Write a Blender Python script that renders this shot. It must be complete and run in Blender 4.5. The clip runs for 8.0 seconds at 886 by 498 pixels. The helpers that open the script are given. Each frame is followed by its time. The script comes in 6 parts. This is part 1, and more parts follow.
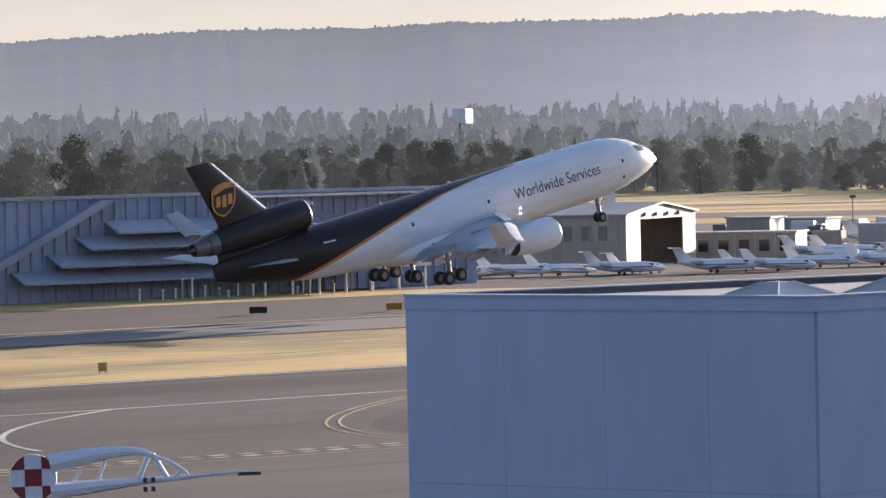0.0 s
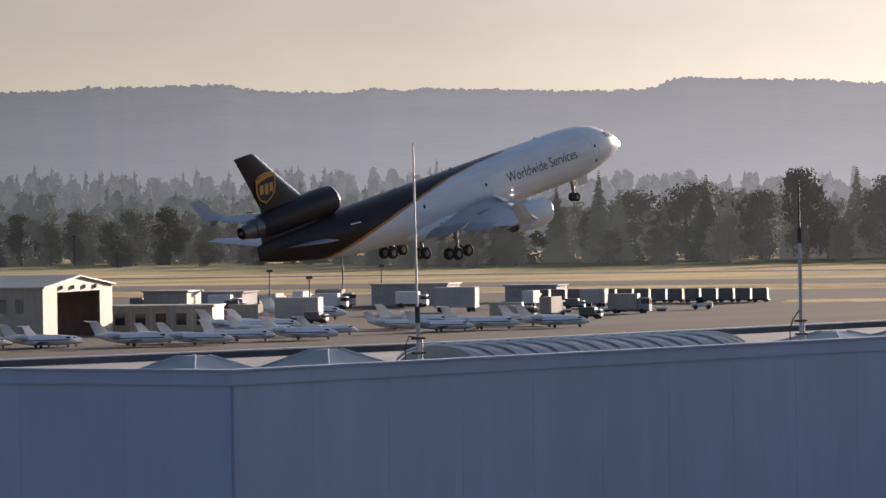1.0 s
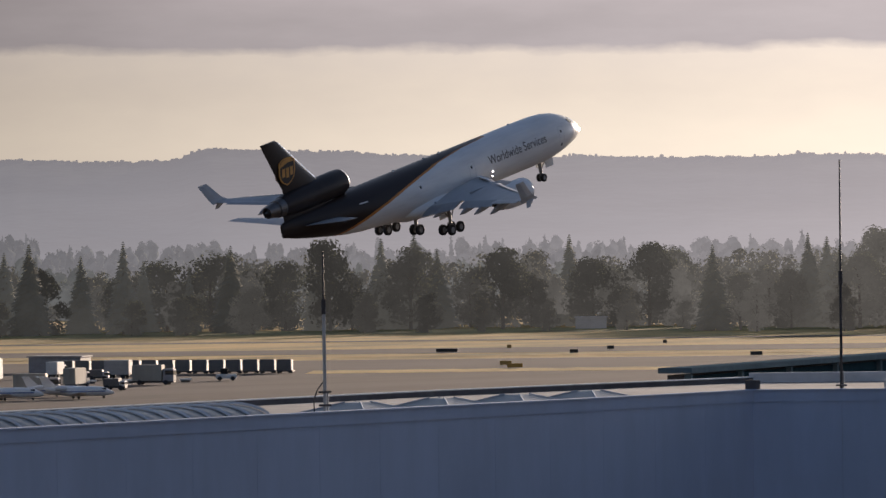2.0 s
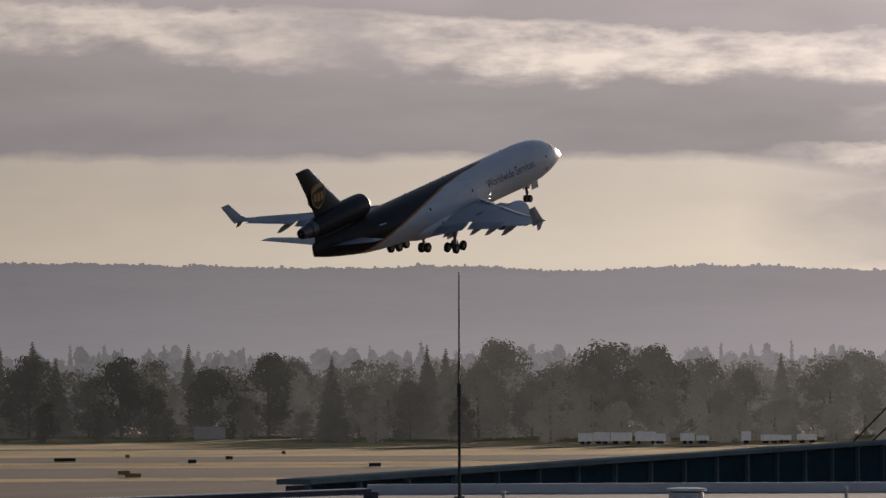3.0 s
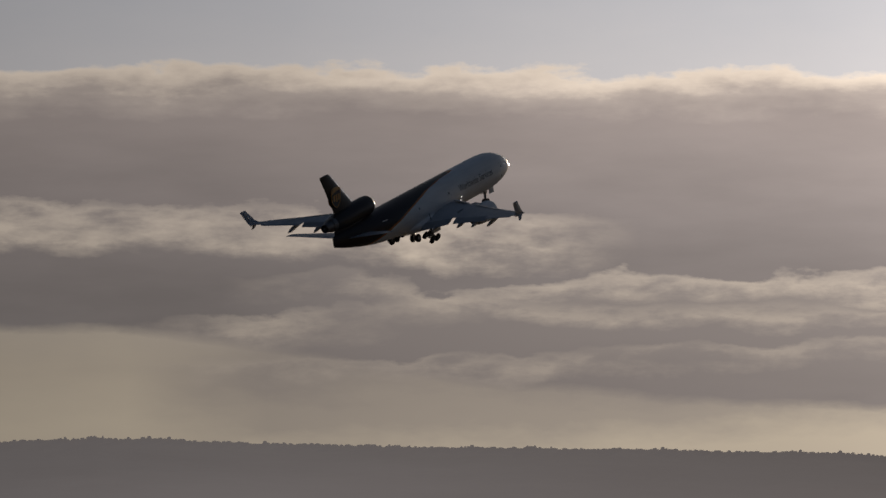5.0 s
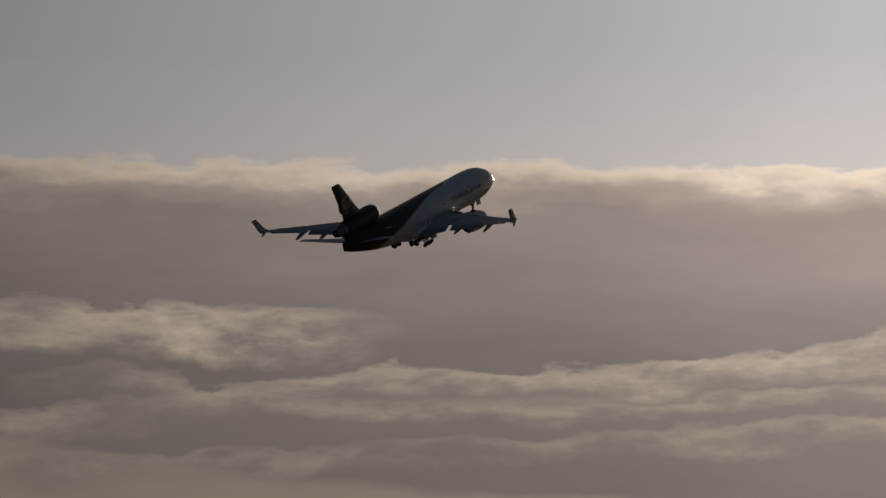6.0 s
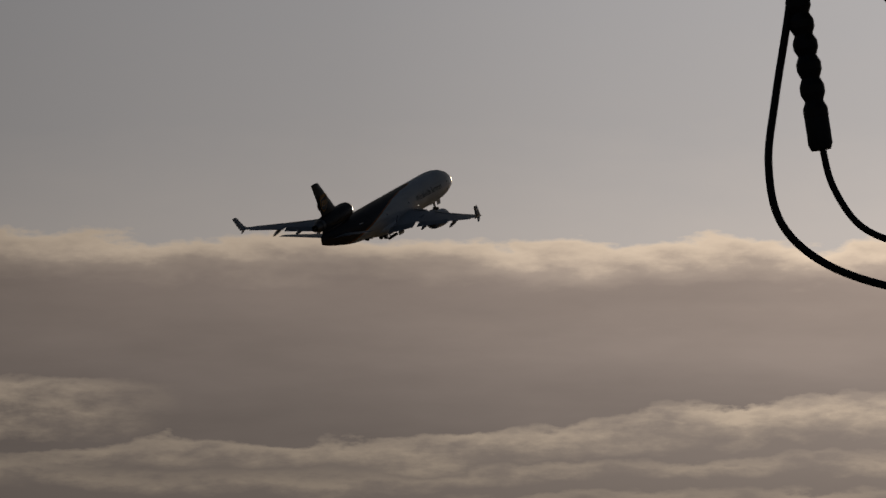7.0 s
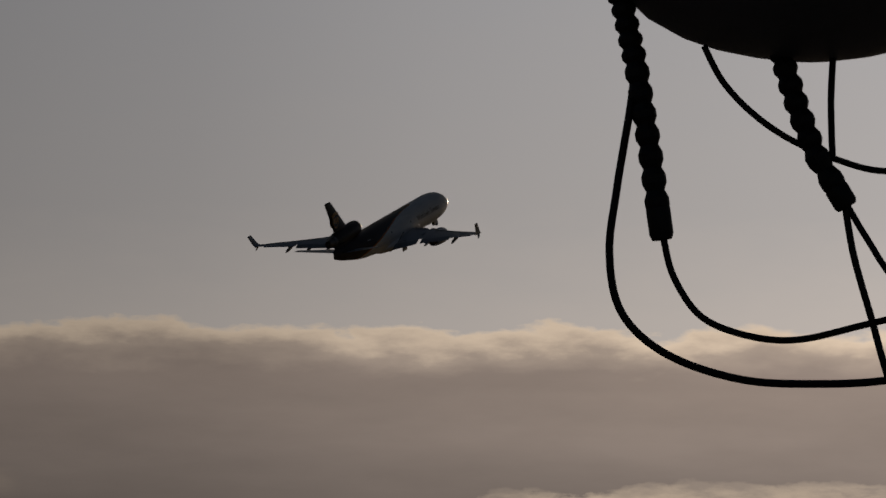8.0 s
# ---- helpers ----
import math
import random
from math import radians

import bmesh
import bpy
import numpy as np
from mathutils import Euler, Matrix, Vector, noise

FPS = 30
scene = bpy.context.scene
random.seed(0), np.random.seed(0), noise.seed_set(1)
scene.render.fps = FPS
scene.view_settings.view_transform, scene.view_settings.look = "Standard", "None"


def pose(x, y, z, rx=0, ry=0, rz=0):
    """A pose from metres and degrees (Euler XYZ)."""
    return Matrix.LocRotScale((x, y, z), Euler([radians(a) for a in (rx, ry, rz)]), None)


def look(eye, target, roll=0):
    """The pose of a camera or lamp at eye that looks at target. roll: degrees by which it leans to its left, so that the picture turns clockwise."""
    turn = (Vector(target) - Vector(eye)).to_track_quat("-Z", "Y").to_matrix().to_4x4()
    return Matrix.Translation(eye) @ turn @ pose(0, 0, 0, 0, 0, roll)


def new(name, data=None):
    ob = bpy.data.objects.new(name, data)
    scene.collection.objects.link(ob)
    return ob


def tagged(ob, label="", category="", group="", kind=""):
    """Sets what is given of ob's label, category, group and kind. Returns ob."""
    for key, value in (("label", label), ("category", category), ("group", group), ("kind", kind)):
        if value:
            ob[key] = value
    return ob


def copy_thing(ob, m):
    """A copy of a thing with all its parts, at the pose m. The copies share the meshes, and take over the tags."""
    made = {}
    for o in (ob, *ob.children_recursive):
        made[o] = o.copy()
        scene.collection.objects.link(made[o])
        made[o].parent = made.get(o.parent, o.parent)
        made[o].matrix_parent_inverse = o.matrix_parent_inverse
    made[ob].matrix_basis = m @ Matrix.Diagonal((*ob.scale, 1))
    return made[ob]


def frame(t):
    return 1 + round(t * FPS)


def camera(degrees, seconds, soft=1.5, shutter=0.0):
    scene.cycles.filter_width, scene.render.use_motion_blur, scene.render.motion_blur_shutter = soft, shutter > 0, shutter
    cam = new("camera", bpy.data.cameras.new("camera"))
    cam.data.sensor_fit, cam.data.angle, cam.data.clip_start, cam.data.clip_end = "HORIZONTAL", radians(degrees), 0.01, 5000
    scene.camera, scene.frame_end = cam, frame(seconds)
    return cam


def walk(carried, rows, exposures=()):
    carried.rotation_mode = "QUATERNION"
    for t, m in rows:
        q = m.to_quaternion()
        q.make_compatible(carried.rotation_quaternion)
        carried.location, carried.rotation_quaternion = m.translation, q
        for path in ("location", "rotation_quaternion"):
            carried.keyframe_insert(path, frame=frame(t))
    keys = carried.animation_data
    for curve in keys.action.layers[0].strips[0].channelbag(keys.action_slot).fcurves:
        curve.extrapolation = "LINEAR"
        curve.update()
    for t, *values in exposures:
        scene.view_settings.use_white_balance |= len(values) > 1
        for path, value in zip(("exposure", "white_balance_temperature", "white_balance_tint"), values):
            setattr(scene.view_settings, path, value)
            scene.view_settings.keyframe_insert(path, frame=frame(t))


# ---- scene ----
cam = camera(9.436, 8.0)
EYE = (0.0, 0.0, 18.0)
WALK = [
    (0.0, 88.757, 1.2, -40.026), (0.5, 89.281, 0.824, -43.189), (1.0, 89.435, 0.806, -46.237),
    (1.2, 89.576, 0.694, -47.364), (2.3, 90.496, 0.624, -52.604), (2.5, 90.814, 0.48, -53.425),
    (3.0, 91.276, 0.269, -55.371), (3.5, 91.766, 0.268, -57.192), (4.0, 92.191, 0.317, -58.759),
    (4.5, 92.76, 0.256, -60.209), (5.0, 93.092, 0.255, -61.871), (5.2, 93.28, 0.263, -62.508),
    (6.3, 94.296, 0.34, -65.079), (6.5, 94.414, 0.341, -65.679), (7.0, 94.847, -0.014, -66.75),
    (7.5, 95.184, -0.259, -67.686), (8.0, 95.775, -0.554, -68.507)]
walk(cam, [(t, pose(*EYE, rx, ry, rz)) for t, rx, ry, rz in WALK],
     exposures=[(0.0, 1.42, 5900, 17), (0.5, 1.15, 6060, 17), (1.0, 0.72, 6230, 16), (2.5, 0.05, 6420, 17), (3.0, -0.43, 6440, 16), (3.5, -0.76, 6450, 15),
                (4.5, -1.37, 6550, 13), (6.5, -2.38, 7150, 14), (8.0, -2.82, 7300, 14)])

# ---- world and sun ----
SUN_BEARING, SUN_HEIGHT = 16.0, 7.5   # degrees: bearing from +x towards +y, height over the horizon


def nodes_of(tree, kind, **values):
    n = tree.nodes.new(kind)
    for key, v in values.items():
        if key in n.inputs:
            n.inputs[key].default_value = v
    return n


def math_node(tree, op, a, b=None, clamp=False):
    n = tree.nodes.new("ShaderNodeMath")
    n.operation, n.use_clamp = op, clamp
    for i, v in enumerate((a, b)):
        if v is None:
            continue
        if isinstance(v, (int, float)):
            n.inputs[i].default_value = v
        else:
            tree.links.new(v, n.inputs[i])
    return n.outputs[0]


def ramp_node(tree, fac, stops, mode="LINEAR"):
    n = tree.nodes.new("ShaderNodeValToRGB")
    n.color_ramp.interpolation = mode
    el = n.color_ramp.elements
    while len(el) < len(stops):
        el.new(0.5)
    for e, (p, c) in zip(el, stops):
        e.position, e.color = p, (*c, 1)
    tree.links.new(fac, n.inputs[0])
    return n.outputs[0]


def mix_node(tree, fac, a, b, mode="MIX"):
    n = tree.nodes.new("ShaderNodeMixRGB")
    n.blend_type = mode
    for i, v in enumerate((fac, a, b)):
        if isinstance(v, (int, float)):
            n.inputs[i].default_value = v
        elif isinstance(v, tuple):
            n.inputs[i].default_value = (*v, 1)
        else:
            tree.links.new(v, n.inputs[i])
    return n.outputs[0]


def noise_node(tree, vec, scale, detail=4, rough=0.55):
    n = tree.nodes.new("ShaderNodeTexNoise")
    n.inputs["Scale"].default_value, n.inputs["Detail"].default_value, n.inputs["Roughness"].default_value = scale, detail, rough
    if vec is not None:
        tree.links.new(vec, n.inputs["Vector"])
    return n.outputs[0]


def scaled(tree, vec, s, off=(0, 0, 0)):
    n = tree.nodes.new("ShaderNodeMapping")
    n.inputs["Scale"].default_value = s
    n.inputs["Location"].default_value = off
    tree.links.new(vec, n.inputs["Vector"])
    return n.outputs[0]


def build_world():
    w = bpy.data.worlds.new("evening_sky")
    scene.world = w
    w.use_nodes = True
    t = w.node_tree
    t.nodes.clear()
    out = t.nodes.new("ShaderNodeOutputWorld")
    bg = t.nodes.new("ShaderNodeBackground")
    t.links.new(bg.outputs[0], out.inputs[0])
    sky = t.nodes.new("ShaderNodeTexSky")
    sky.sky_type = "NISHITA"
    sky.sun_disc = False
    sky.sun_elevation = radians(SUN_HEIGHT)
    sky.sun_rotation = radians(90 - SUN_BEARING)
    sky.dust_density = 2.0
    high = mix_node(t, 1.0, sky.outputs[0], (0.075, 0.086, 0.106), "MULTIPLY")
    co = t.nodes.new("ShaderNodeTexCoord").outputs["Generated"]
    sep = t.nodes.new("ShaderNodeSeparateXYZ")
    t.links.new(co, sep.inputs[0])
    x, y, z = sep.outputs
    el = math_node(t, "MULTIPLY", math_node(t, "ARCSINE", z), 57.2958)
    az = math_node(t, "MULTIPLY", math_node(t, "ARCTAN2", y, x), 57.2958)
    pos = t.nodes.new("ShaderNodeCombineXYZ")
    t.links.new(az, pos.inputs[0])
    t.links.new(el, pos.inputs[1])
    pos = pos.outputs[0]
    mid = noise_node(t, scaled(t, pos, (0.42, 1.7, 1), (8.3, 0, 0)), 1.0, 5, 0.55)
    fine = noise_node(t, scaled(t, pos, (1.2, 4.4, 1), (1.7, 5, 0)), 1.0, 7, 0.62)
    puff = noise_node(t, scaled(t, pos, (1.1, 2.3, 1), (4.4, 9, 0)), 1.0, 6, 0.58)
    def curved(stops):
        """A height that changes with bearing: (bearing, degrees) pairs."""
        return math_node(t, "MULTIPLY", ramp_node(t, math_node(t, "DIVIDE", az, 60.0), [(a / 60, (v / 10,) * 3) for a, v in sorted(stops)]), 10.0)

    def below(top, soft, height=None):
        return math_node(t, "DIVIDE", math_node(t, "SUBTRACT", top, height or e2), soft, True)

    def times(*masks):
        out = masks[0]
        for m in masks[1:]:
            out = math_node(t, "MULTIPLY", out, m)
        return out

    # layers of stratocumulus one before another, their edges broken by three sizes of noise
    ragged = math_node(t, "ADD", math_node(t, "MULTIPLY", math_node(t, "SUBTRACT", mid, 0.5), 0.42),
                       math_node(t, "ADD", math_node(t, "MULTIPLY", math_node(t, "SUBTRACT", puff, 0.5), 0.5), math_node(t, "MULTIPLY", math_node(t, "SUBTRACT", fine, 0.5), 0.22)))
    e2 = math_node(t, "ADD", el, ragged)
    fac = math_node(t, "DIVIDE", e2, 10.0)
    lit = (0.60, 0.525, 0.435)
    open_sky = ramp_node(t, fac, [(0.50, (0.35, 0.35, 0.357)), (0.62, (0.295, 0.308, 0.33)), (1.0, (0.255, 0.285, 0.33))])
    # the high grey layer with its bright upper rim
    crest = curved([(50, 5.02), (33, 5.03), (28, 5.02), (24, 4.98), (20, 4.93), (10, 4.9)])
    deep = math_node(t, "DIVIDE", math_node(t, "SUBTRACT", crest, e2), 10.0)
    grey = ramp_node(t, deep, [(0.0, (0.62, 0.545, 0.455)), (0.014, (0.52, 0.455, 0.385)), (0.028, (0.33, 0.29, 0.262)), (0.05, (0.25, 0.219, 0.206)), (0.15, (0.262, 0.234, 0.224)), (0.27, (0.275, 0.25, 0.24))])
    grey = mix_node(t, 1.0, grey, ramp_node(t, mid, [(0.3, (0.92, 0.92, 0.92)), (0.7, (1.1, 1.1, 1.1))]), "MULTIPLY")
    grey = mix_node(t, 1.0, grey, math_node(t, "DIVIDE", curved([(38, 10.0), (35, 9.4), (31, 8.3), (26, 8.4), (22, 8.8)]), 10.0), "MULTIPLY")
    clouds = mix_node(t, below(crest, 0.07), open_sky, grey)
    broken = ramp_node(t, math_node(t, "ADD", math_node(t, "MULTIPLY", puff, 0.55), math_node(t, "MULTIPLY", fine, 0.45)), [(0.40, (0.15, 0.15, 0.15)), (0.60, (1, 1, 1))])
    # a bright break between two decks
    top = curved([(45, 4.0), (38, 3.95), (36, 3.88), (34, 3.70), (31, 3.60), (28.5, 3.52), (26, 3.4)])
    foot = curved([(45, 3.6), (38, 3.55), (36, 3.38), (34, 3.22), (31, 3.28), (29, 3.08), (27, 3.1)])
    strength = curved([(45, 5.0), (38, 8.0), (36.4, 6.0), (35.7, 2.5), (35.1, 6.0), (34, 9.5), (32, 7.5), (30, 7.0), (28.5, 10.0), (27.2, 7.0), (26, 0.0)])
    gap = times(below(top, 0.08), math_node(t, "SUBTRACT", 1.0, below(foot, 0.22)), math_node(t, "DIVIDE", strength, 10.0), broken)
    clouds = mix_node(t, gap, clouds, lit)
    # the pale clear strip under the flat base of the deck
    pale = ramp_node(t, fac, [(0.0, (0.52, 0.455, 0.365)), (0.12, (0.575, 0.505, 0.395)), (0.19, (0.50, 0.44, 0.355)), (0.24, (0.45, 0.40, 0.335))])
    base = curved([(50, 2.35), (36, 2.30), (33, 2.32), (31.5, 2.3), (30, 2.1), (28, 1.75), (25, 1.5), (20, 1.2)])
    clouds = mix_node(t, below(base, 0.11, math_node(t, "ADD", el, math_node(t, "MULTIPLY", ragged, 0.35))), clouds, pale)
    # lower rolls towards the sun, each with a lit crest
    for stops, first, wide, amount in (([(32, 2.25), (30.4, 2.40), (28.1, 2.68), (26.5, 2.90), (24, 2.80), (22.5, 2.97), (19.6, 3.24)], 31.5, 0.30, 0.85),
                                       ([(31, 2.72), (29, 2.85), (27, 2.5), (24, 2.45), (20, 2.7)], 30.5, 0.16, 0.55),
                                       ([(33, 1.9), (30, 1.95), (27, 1.98), (24, 2.15), (20, 2.3)], 31.5, 0.22, 0.5)):
        roll = curved(stops)
        sunside = math_node(t, "DIVIDE", math_node(t, "SUBTRACT", first, az), 1.5, True)
        body = times(below(roll, 0.1), math_node(t, "SUBTRACT", 1.0, below(math_node(t, "SUBTRACT", roll, 0.75), 0.35)), sunside, 0.55)
        clouds = mix_node(t, body, clouds, (0.29, 0.26, 0.245))
        rim = times(below(roll, 0.06), math_node(t, "SUBTRACT", 1.0, below(math_node(t, "SUBTRACT", roll, wide * 0.5), wide)), sunside, broken, amount)
        clouds = mix_node(t, rim, clouds, lit)
    # thin high cloud glows more the nearer to the sun's height
    lift = ramp_node(t, math_node(t, "DIVIDE", el, 10.0), [(0.18, (0.6, 0.6, 0.6)), (0.30, (0.72, 0.72, 0.72)), (0.45, (1.0, 1.0, 1.0))])
    clouds = mix_node(t, 1.0, clouds, lift, "MULTIPLY")
    clouds = mix_node(t, 1.0, clouds, (1.6, 1.6, 1.6), "MULTIPLY")
    # the lower layers are thicker on the sun's side
    thick = math_node(t, "MULTIPLY", math_node(t, "DIVIDE", math_node(t, "SUBTRACT", 3.7, el), 1.3, True), math_node(t, "DIVIDE", math_node(t, "SUBTRACT", 36.0, az), 11.0, True))
    thick = math_node(t, "SUBTRACT", 1.0, math_node(t, "MULTIPLY", thick, 0.22))
    clouds = mix_node(t, 1.0, clouds, thick, "MULTIPLY")
    # warmer and brighter towards the sun
    glow = math_node(t, "SUBTRACT", 1.0, math_node(t, "DIVIDE", math_node(t, "ABSOLUTE", math_node(t, "SUBTRACT", az, 9.0)), 60.0), True)
    shine = ramp_node(t, glow, [(p, (v / 16 * w, v / 16, v / 16 / w)) for p, v, w in ((0.0, 0.56, 0.98), (0.317, 0.60, 1.0), (0.417, 0.80, 1.0), (0.50, 1.23, 1.0), (0.54, 1.38, 1.0), (0.60, 1.72, 1.0), (0.65, 2.18, 1.005), (0.745, 3.46, 1.015), (0.79, 4.4, 1.02), (0.9, 6.2, 1.03), (1.0, 7.5, 1.04))])
    clouds = mix_node(t, 1.0, clouds, shine, "MULTIPLY")
    clouds = mix_node(t, 1.0, clouds, (16.0, 16.0, 16.0), "MULTIPLY")
    up = math_node(t, "MULTIPLY", math_node(t, "SUBTRACT", el, 9.0), 0.08, True)
    t.links.new(mix_node(t, up, clouds, high), bg.inputs["Color"])
    bg.inputs["Strength"].default_value = 1.0


build_world()
sun = new("sun", bpy.data.lights.new("sun", "SUN"))
sun.data.energy, sun.data.angle, sun.data.color = 5.0, radians(0.6), (1.0, 0.80, 0.58)
sa, se = radians(SUN_BEARING), radians(SUN_HEIGHT)
sun.matrix_world = look((0, 0, 60), (-100 * math.cos(sa) * math.cos(se), -100 * math.sin(sa) * math.cos(se), 60 - 100 * math.sin(se)))


# ---- materials ----
def material(name, base, rough=0.6, metal=0.0, vary=0.12, size=1.0, bump=0.0, tint=None, spec=0.5, stretch=(1, 1, 1), emit=0.0, random_amount=0.0, glass=0.0):
    """A procedural surface: base colour with coarse and fine variation in object space."""
    m = bpy.data.materials.new(name)
    m.use_nodes = True
    t = m.node_tree
    b = t.nodes["Principled BSDF"]
    b.inputs["Roughness"].default_value, b.inputs["Metallic"].default_value = rough, metal
    b.inputs["Specular IOR Level"].default_value = spec
    co = t.nodes.new("ShaderNodeTexCoord").outputs["Object"]
    v = scaled(t, co, stretch)
    coarse = noise_node(t, v, 0.35 / size, 3)
    fine = noise_node(t, v, 4.0 / size, 5, 0.6)
    both = math_node(t, "ADD", math_node(t, "MULTIPLY", coarse, 0.6), math_node(t, "MULTIPLY", fine, 0.4))
    tint = tint or tuple(c * 0.55 for c in base)
    k = ramp_node(t, both, [(0.38, tuple(a + (c - a) * vary * 3 for a, c in zip(base, tint))), (0.52, base), (0.66, tuple(min(1, c * (1 + vary)) for c in base))])
    if random_amount:
        rnd = t.nodes.new("ShaderNodeObjectInfo").outputs["Random"]
        k = mix_node(t, 1.0, k, ramp_node(t, rnd, [(0, (1 - random_amount,) * 3), (1, (1 + random_amount,) * 3)]), "MULTIPLY")
    t.links.new(k, b.inputs["Base Color"])
    t.links.new(math_node(t, "ADD", rough - 0.08, math_node(t, "MULTIPLY", fine, 0.16)), b.inputs["Roughness"])
    if bump:
        n = t.nodes.new("ShaderNodeBump")
        n.inputs["Strength"].default_value, n.inputs["Distance"].default_value = 0.6, bump
        t.links.new(fine, n.inputs["Height"])
        t.links.new(n.outputs[0], b.inputs["Normal"])
    if emit:
        b.inputs["Emission Color"].default_value = (*base, 1)
        b.inputs["Emission Strength"].default_value = emit
    return m


# ---- mesh helpers ----
def mesh_from(name, verts, faces, mats, smooth=False, idx=None):
    me = bpy.data.meshes.new(name)
    me.from_pydata([tuple(v) for v in verts], [], faces)
    for m in (mats if isinstance(mats, (list, tuple)) else [mats]):
        me.materials.append(m)
    if smooth:
        me.polygons.foreach_set("use_smooth", [True] * len(me.polygons))
    if idx:
        me.polygons.foreach_set("material_index", idx)
    me.update()
    return me


class Build:
    """Collects simple solids into one mesh."""

    def __init__(self):
        self.v, self.f, self.i, self.n = [], [], [], {}

    def add(self, verts, faces, k=0):
        o = len(self.v)
        self.v += [tuple(p) for p in verts]
        self.f += [tuple(o + j for j in f) for f in faces]
        self.i += [k] * len(faces)
        return self

    def box(self, x0, y0, z0, x1, y1, z1, k=0, m=None):
        vs = [Vector((x, y, z)) for z in (z0, z1) for y in (y0, y1) for x in (x0, x1)]
        if m:
            vs = [m @ p for p in vs]
        return self.add(vs, [(0, 2, 3, 1), (4, 5, 7, 6), (0, 1, 5, 4), (1, 3, 7, 5), (3, 2, 6, 7), (2, 0, 4, 6)], k)

    def bevel_box(self, x0, y0, z0, x1, y1, z1, b, k=0, m=None):
        """A box with chamfered vertical edges and top."""
        def ring(i, z):
            return [(x0 + b + i, y0 + i, z), (x1 - b - i, y0 + i, z), (x1 - i, y0 + b + i, z), (x1 - i, y1 - b - i, z),
                    (x1 - b - i, y1 - i, z), (x0 + b + i, y1 - i, z), (x0 + i, y1 - b - i, z), (x0 + i, y0 + b + i, z)]
        return self.loft([ring(0, z0), ring(0, z1 - b), ring(b * 0.8, z1)], k, m)

    def loft(self, rings, k=0, m=None, caps=True, closed=True):
        n = len(rings[0])
        vs = [Vector(p) for r in rings for p in r]
        if m:
            vs = [m @ p for p in vs]
        fs = []
        for a in range(len(rings) - 1):
            for j in range(n if closed else n - 1):
                fs.append((a * n + j, a * n + (j + 1) % n, (a + 1) * n + (j + 1) % n, (a + 1) * n + j))
        if caps:
            fs += [tuple(range(n - 1, -1, -1)), tuple((len(rings) - 1) * n + j for j in range(n))]
        return self.add(vs, fs, k)

    def tube(self, pts, radii, n=10, k=0, caps=True):
        """A round tube along points."""
        pts = [Vector(p) for p in pts]
        if isinstance(radii, (int, float)):
            radii = [radii] * len(pts)
        rings, side = [], None
        for j, p in enumerate(pts):
            d = (pts[min(j + 1, len(pts) - 1)] - pts[max(j - 1, 0)]).normalized()
            if side is None:
                side = d.orthogonal().normalized()
            side = (side - d * side.dot(d)).normalized()
            up = d.cross(side)
            rings.append([p + (side * math.cos(2 * math.pi * i / n) + up * math.sin(2 * math.pi * i / n)) * radii[j] for i in range(n)])
        return self.loft(rings, k, None, caps)

    def turned(self, profile, n=24, k=0, m=None, caps=False):
        """Revolves (distance along x, radius) round the x axis."""
        rings = [[(x, r * math.cos(2 * math.pi * i / n), r * math.sin(2 * math.pi * i / n)) for i in range(n)] for x, r in profile]
        return self.loft(rings, k, m, caps)

    def mesh(self, name, mats, smooth=False):
        me = mesh_from(name, self.v, self.f, mats, smooth, self.i)
        bm = bmesh.new()
        bm.from_mesh(me)
        bmesh.ops.recalc_face_normals(bm, faces=bm.faces)
        bm.to_mesh(me)
        bm.free()
        return me


def auto_smooth(me, angle=35):
    """Smooth faces with sharp edges above an angle."""
    me.polygons.foreach_set("use_smooth", [True] * len(me.polygons))
    bm = bmesh.new()
    bm.from_mesh(me)
    for e in bm.edges:
        e.smooth = not (len(e.link_faces) == 2 and e.calc_face_angle(0) > radians(angle))
    bm.to_mesh(me)
    bm.free()
    return me


def part(name, build, mats, parent=None, label="", smooth=False, at=None, kind=""):
    me = build if isinstance(build, bpy.types.Mesh) else build.mesh(name, mats, False)
    if smooth:
        auto_smooth(me)
    ob = new(name, me)
    if parent:
        ob.parent = parent
    if at is not None:
        ob.matrix_basis = at
    if label or kind:
        tagged(ob, label=label, kind=kind)
    return ob


def empty(name, label, category, at=None, group="", kind=""):
    ob = new(name)
    ob.empty_display_size = 0.5
    if at is not None:
        ob.matrix_basis = at
    return tagged(ob, label=label, category=category, group=group, kind=kind)

# ---- surfaces ----
ASPHALT = material("asphalt", (0.082, 0.066, 0.06), 0.9, size=14, vary=0.3, stretch=(0.25, 1, 1), spec=0.12)
DARK_ASPHALT = material("dark_asphalt", (0.056, 0.047, 0.044), 0.9, size=10, vary=0.3, stretch=(0.2, 1, 1), spec=0.12)
CONCRETE = material("pavement_concrete", (0.17, 0.157, 0.147), 0.9, size=12, vary=0.2, stretch=(0.25, 1, 1), spec=0.15)
DRY_GRASS = material("dry_grass", (0.58, 0.40, 0.155), 0.95, size=9, vary=0.28, tint=(0.21, 0.17, 0.08), stretch=(0.3, 1, 1), spec=0.1)
MARKING = material("line_paint", (0.52, 0.50, 0.45), 0.7, size=3, vary=0.3)
YELLOW_MARKING = material("yellow_line_paint", (0.42, 0.27, 0.11), 0.8, size=3, vary=0.3)
RUBBER = material("rubber_marked_asphalt", (0.035, 0.03, 0.03), 0.9, size=6, vary=0.35, stretch=(0.1, 1, 1), spec=0.1)
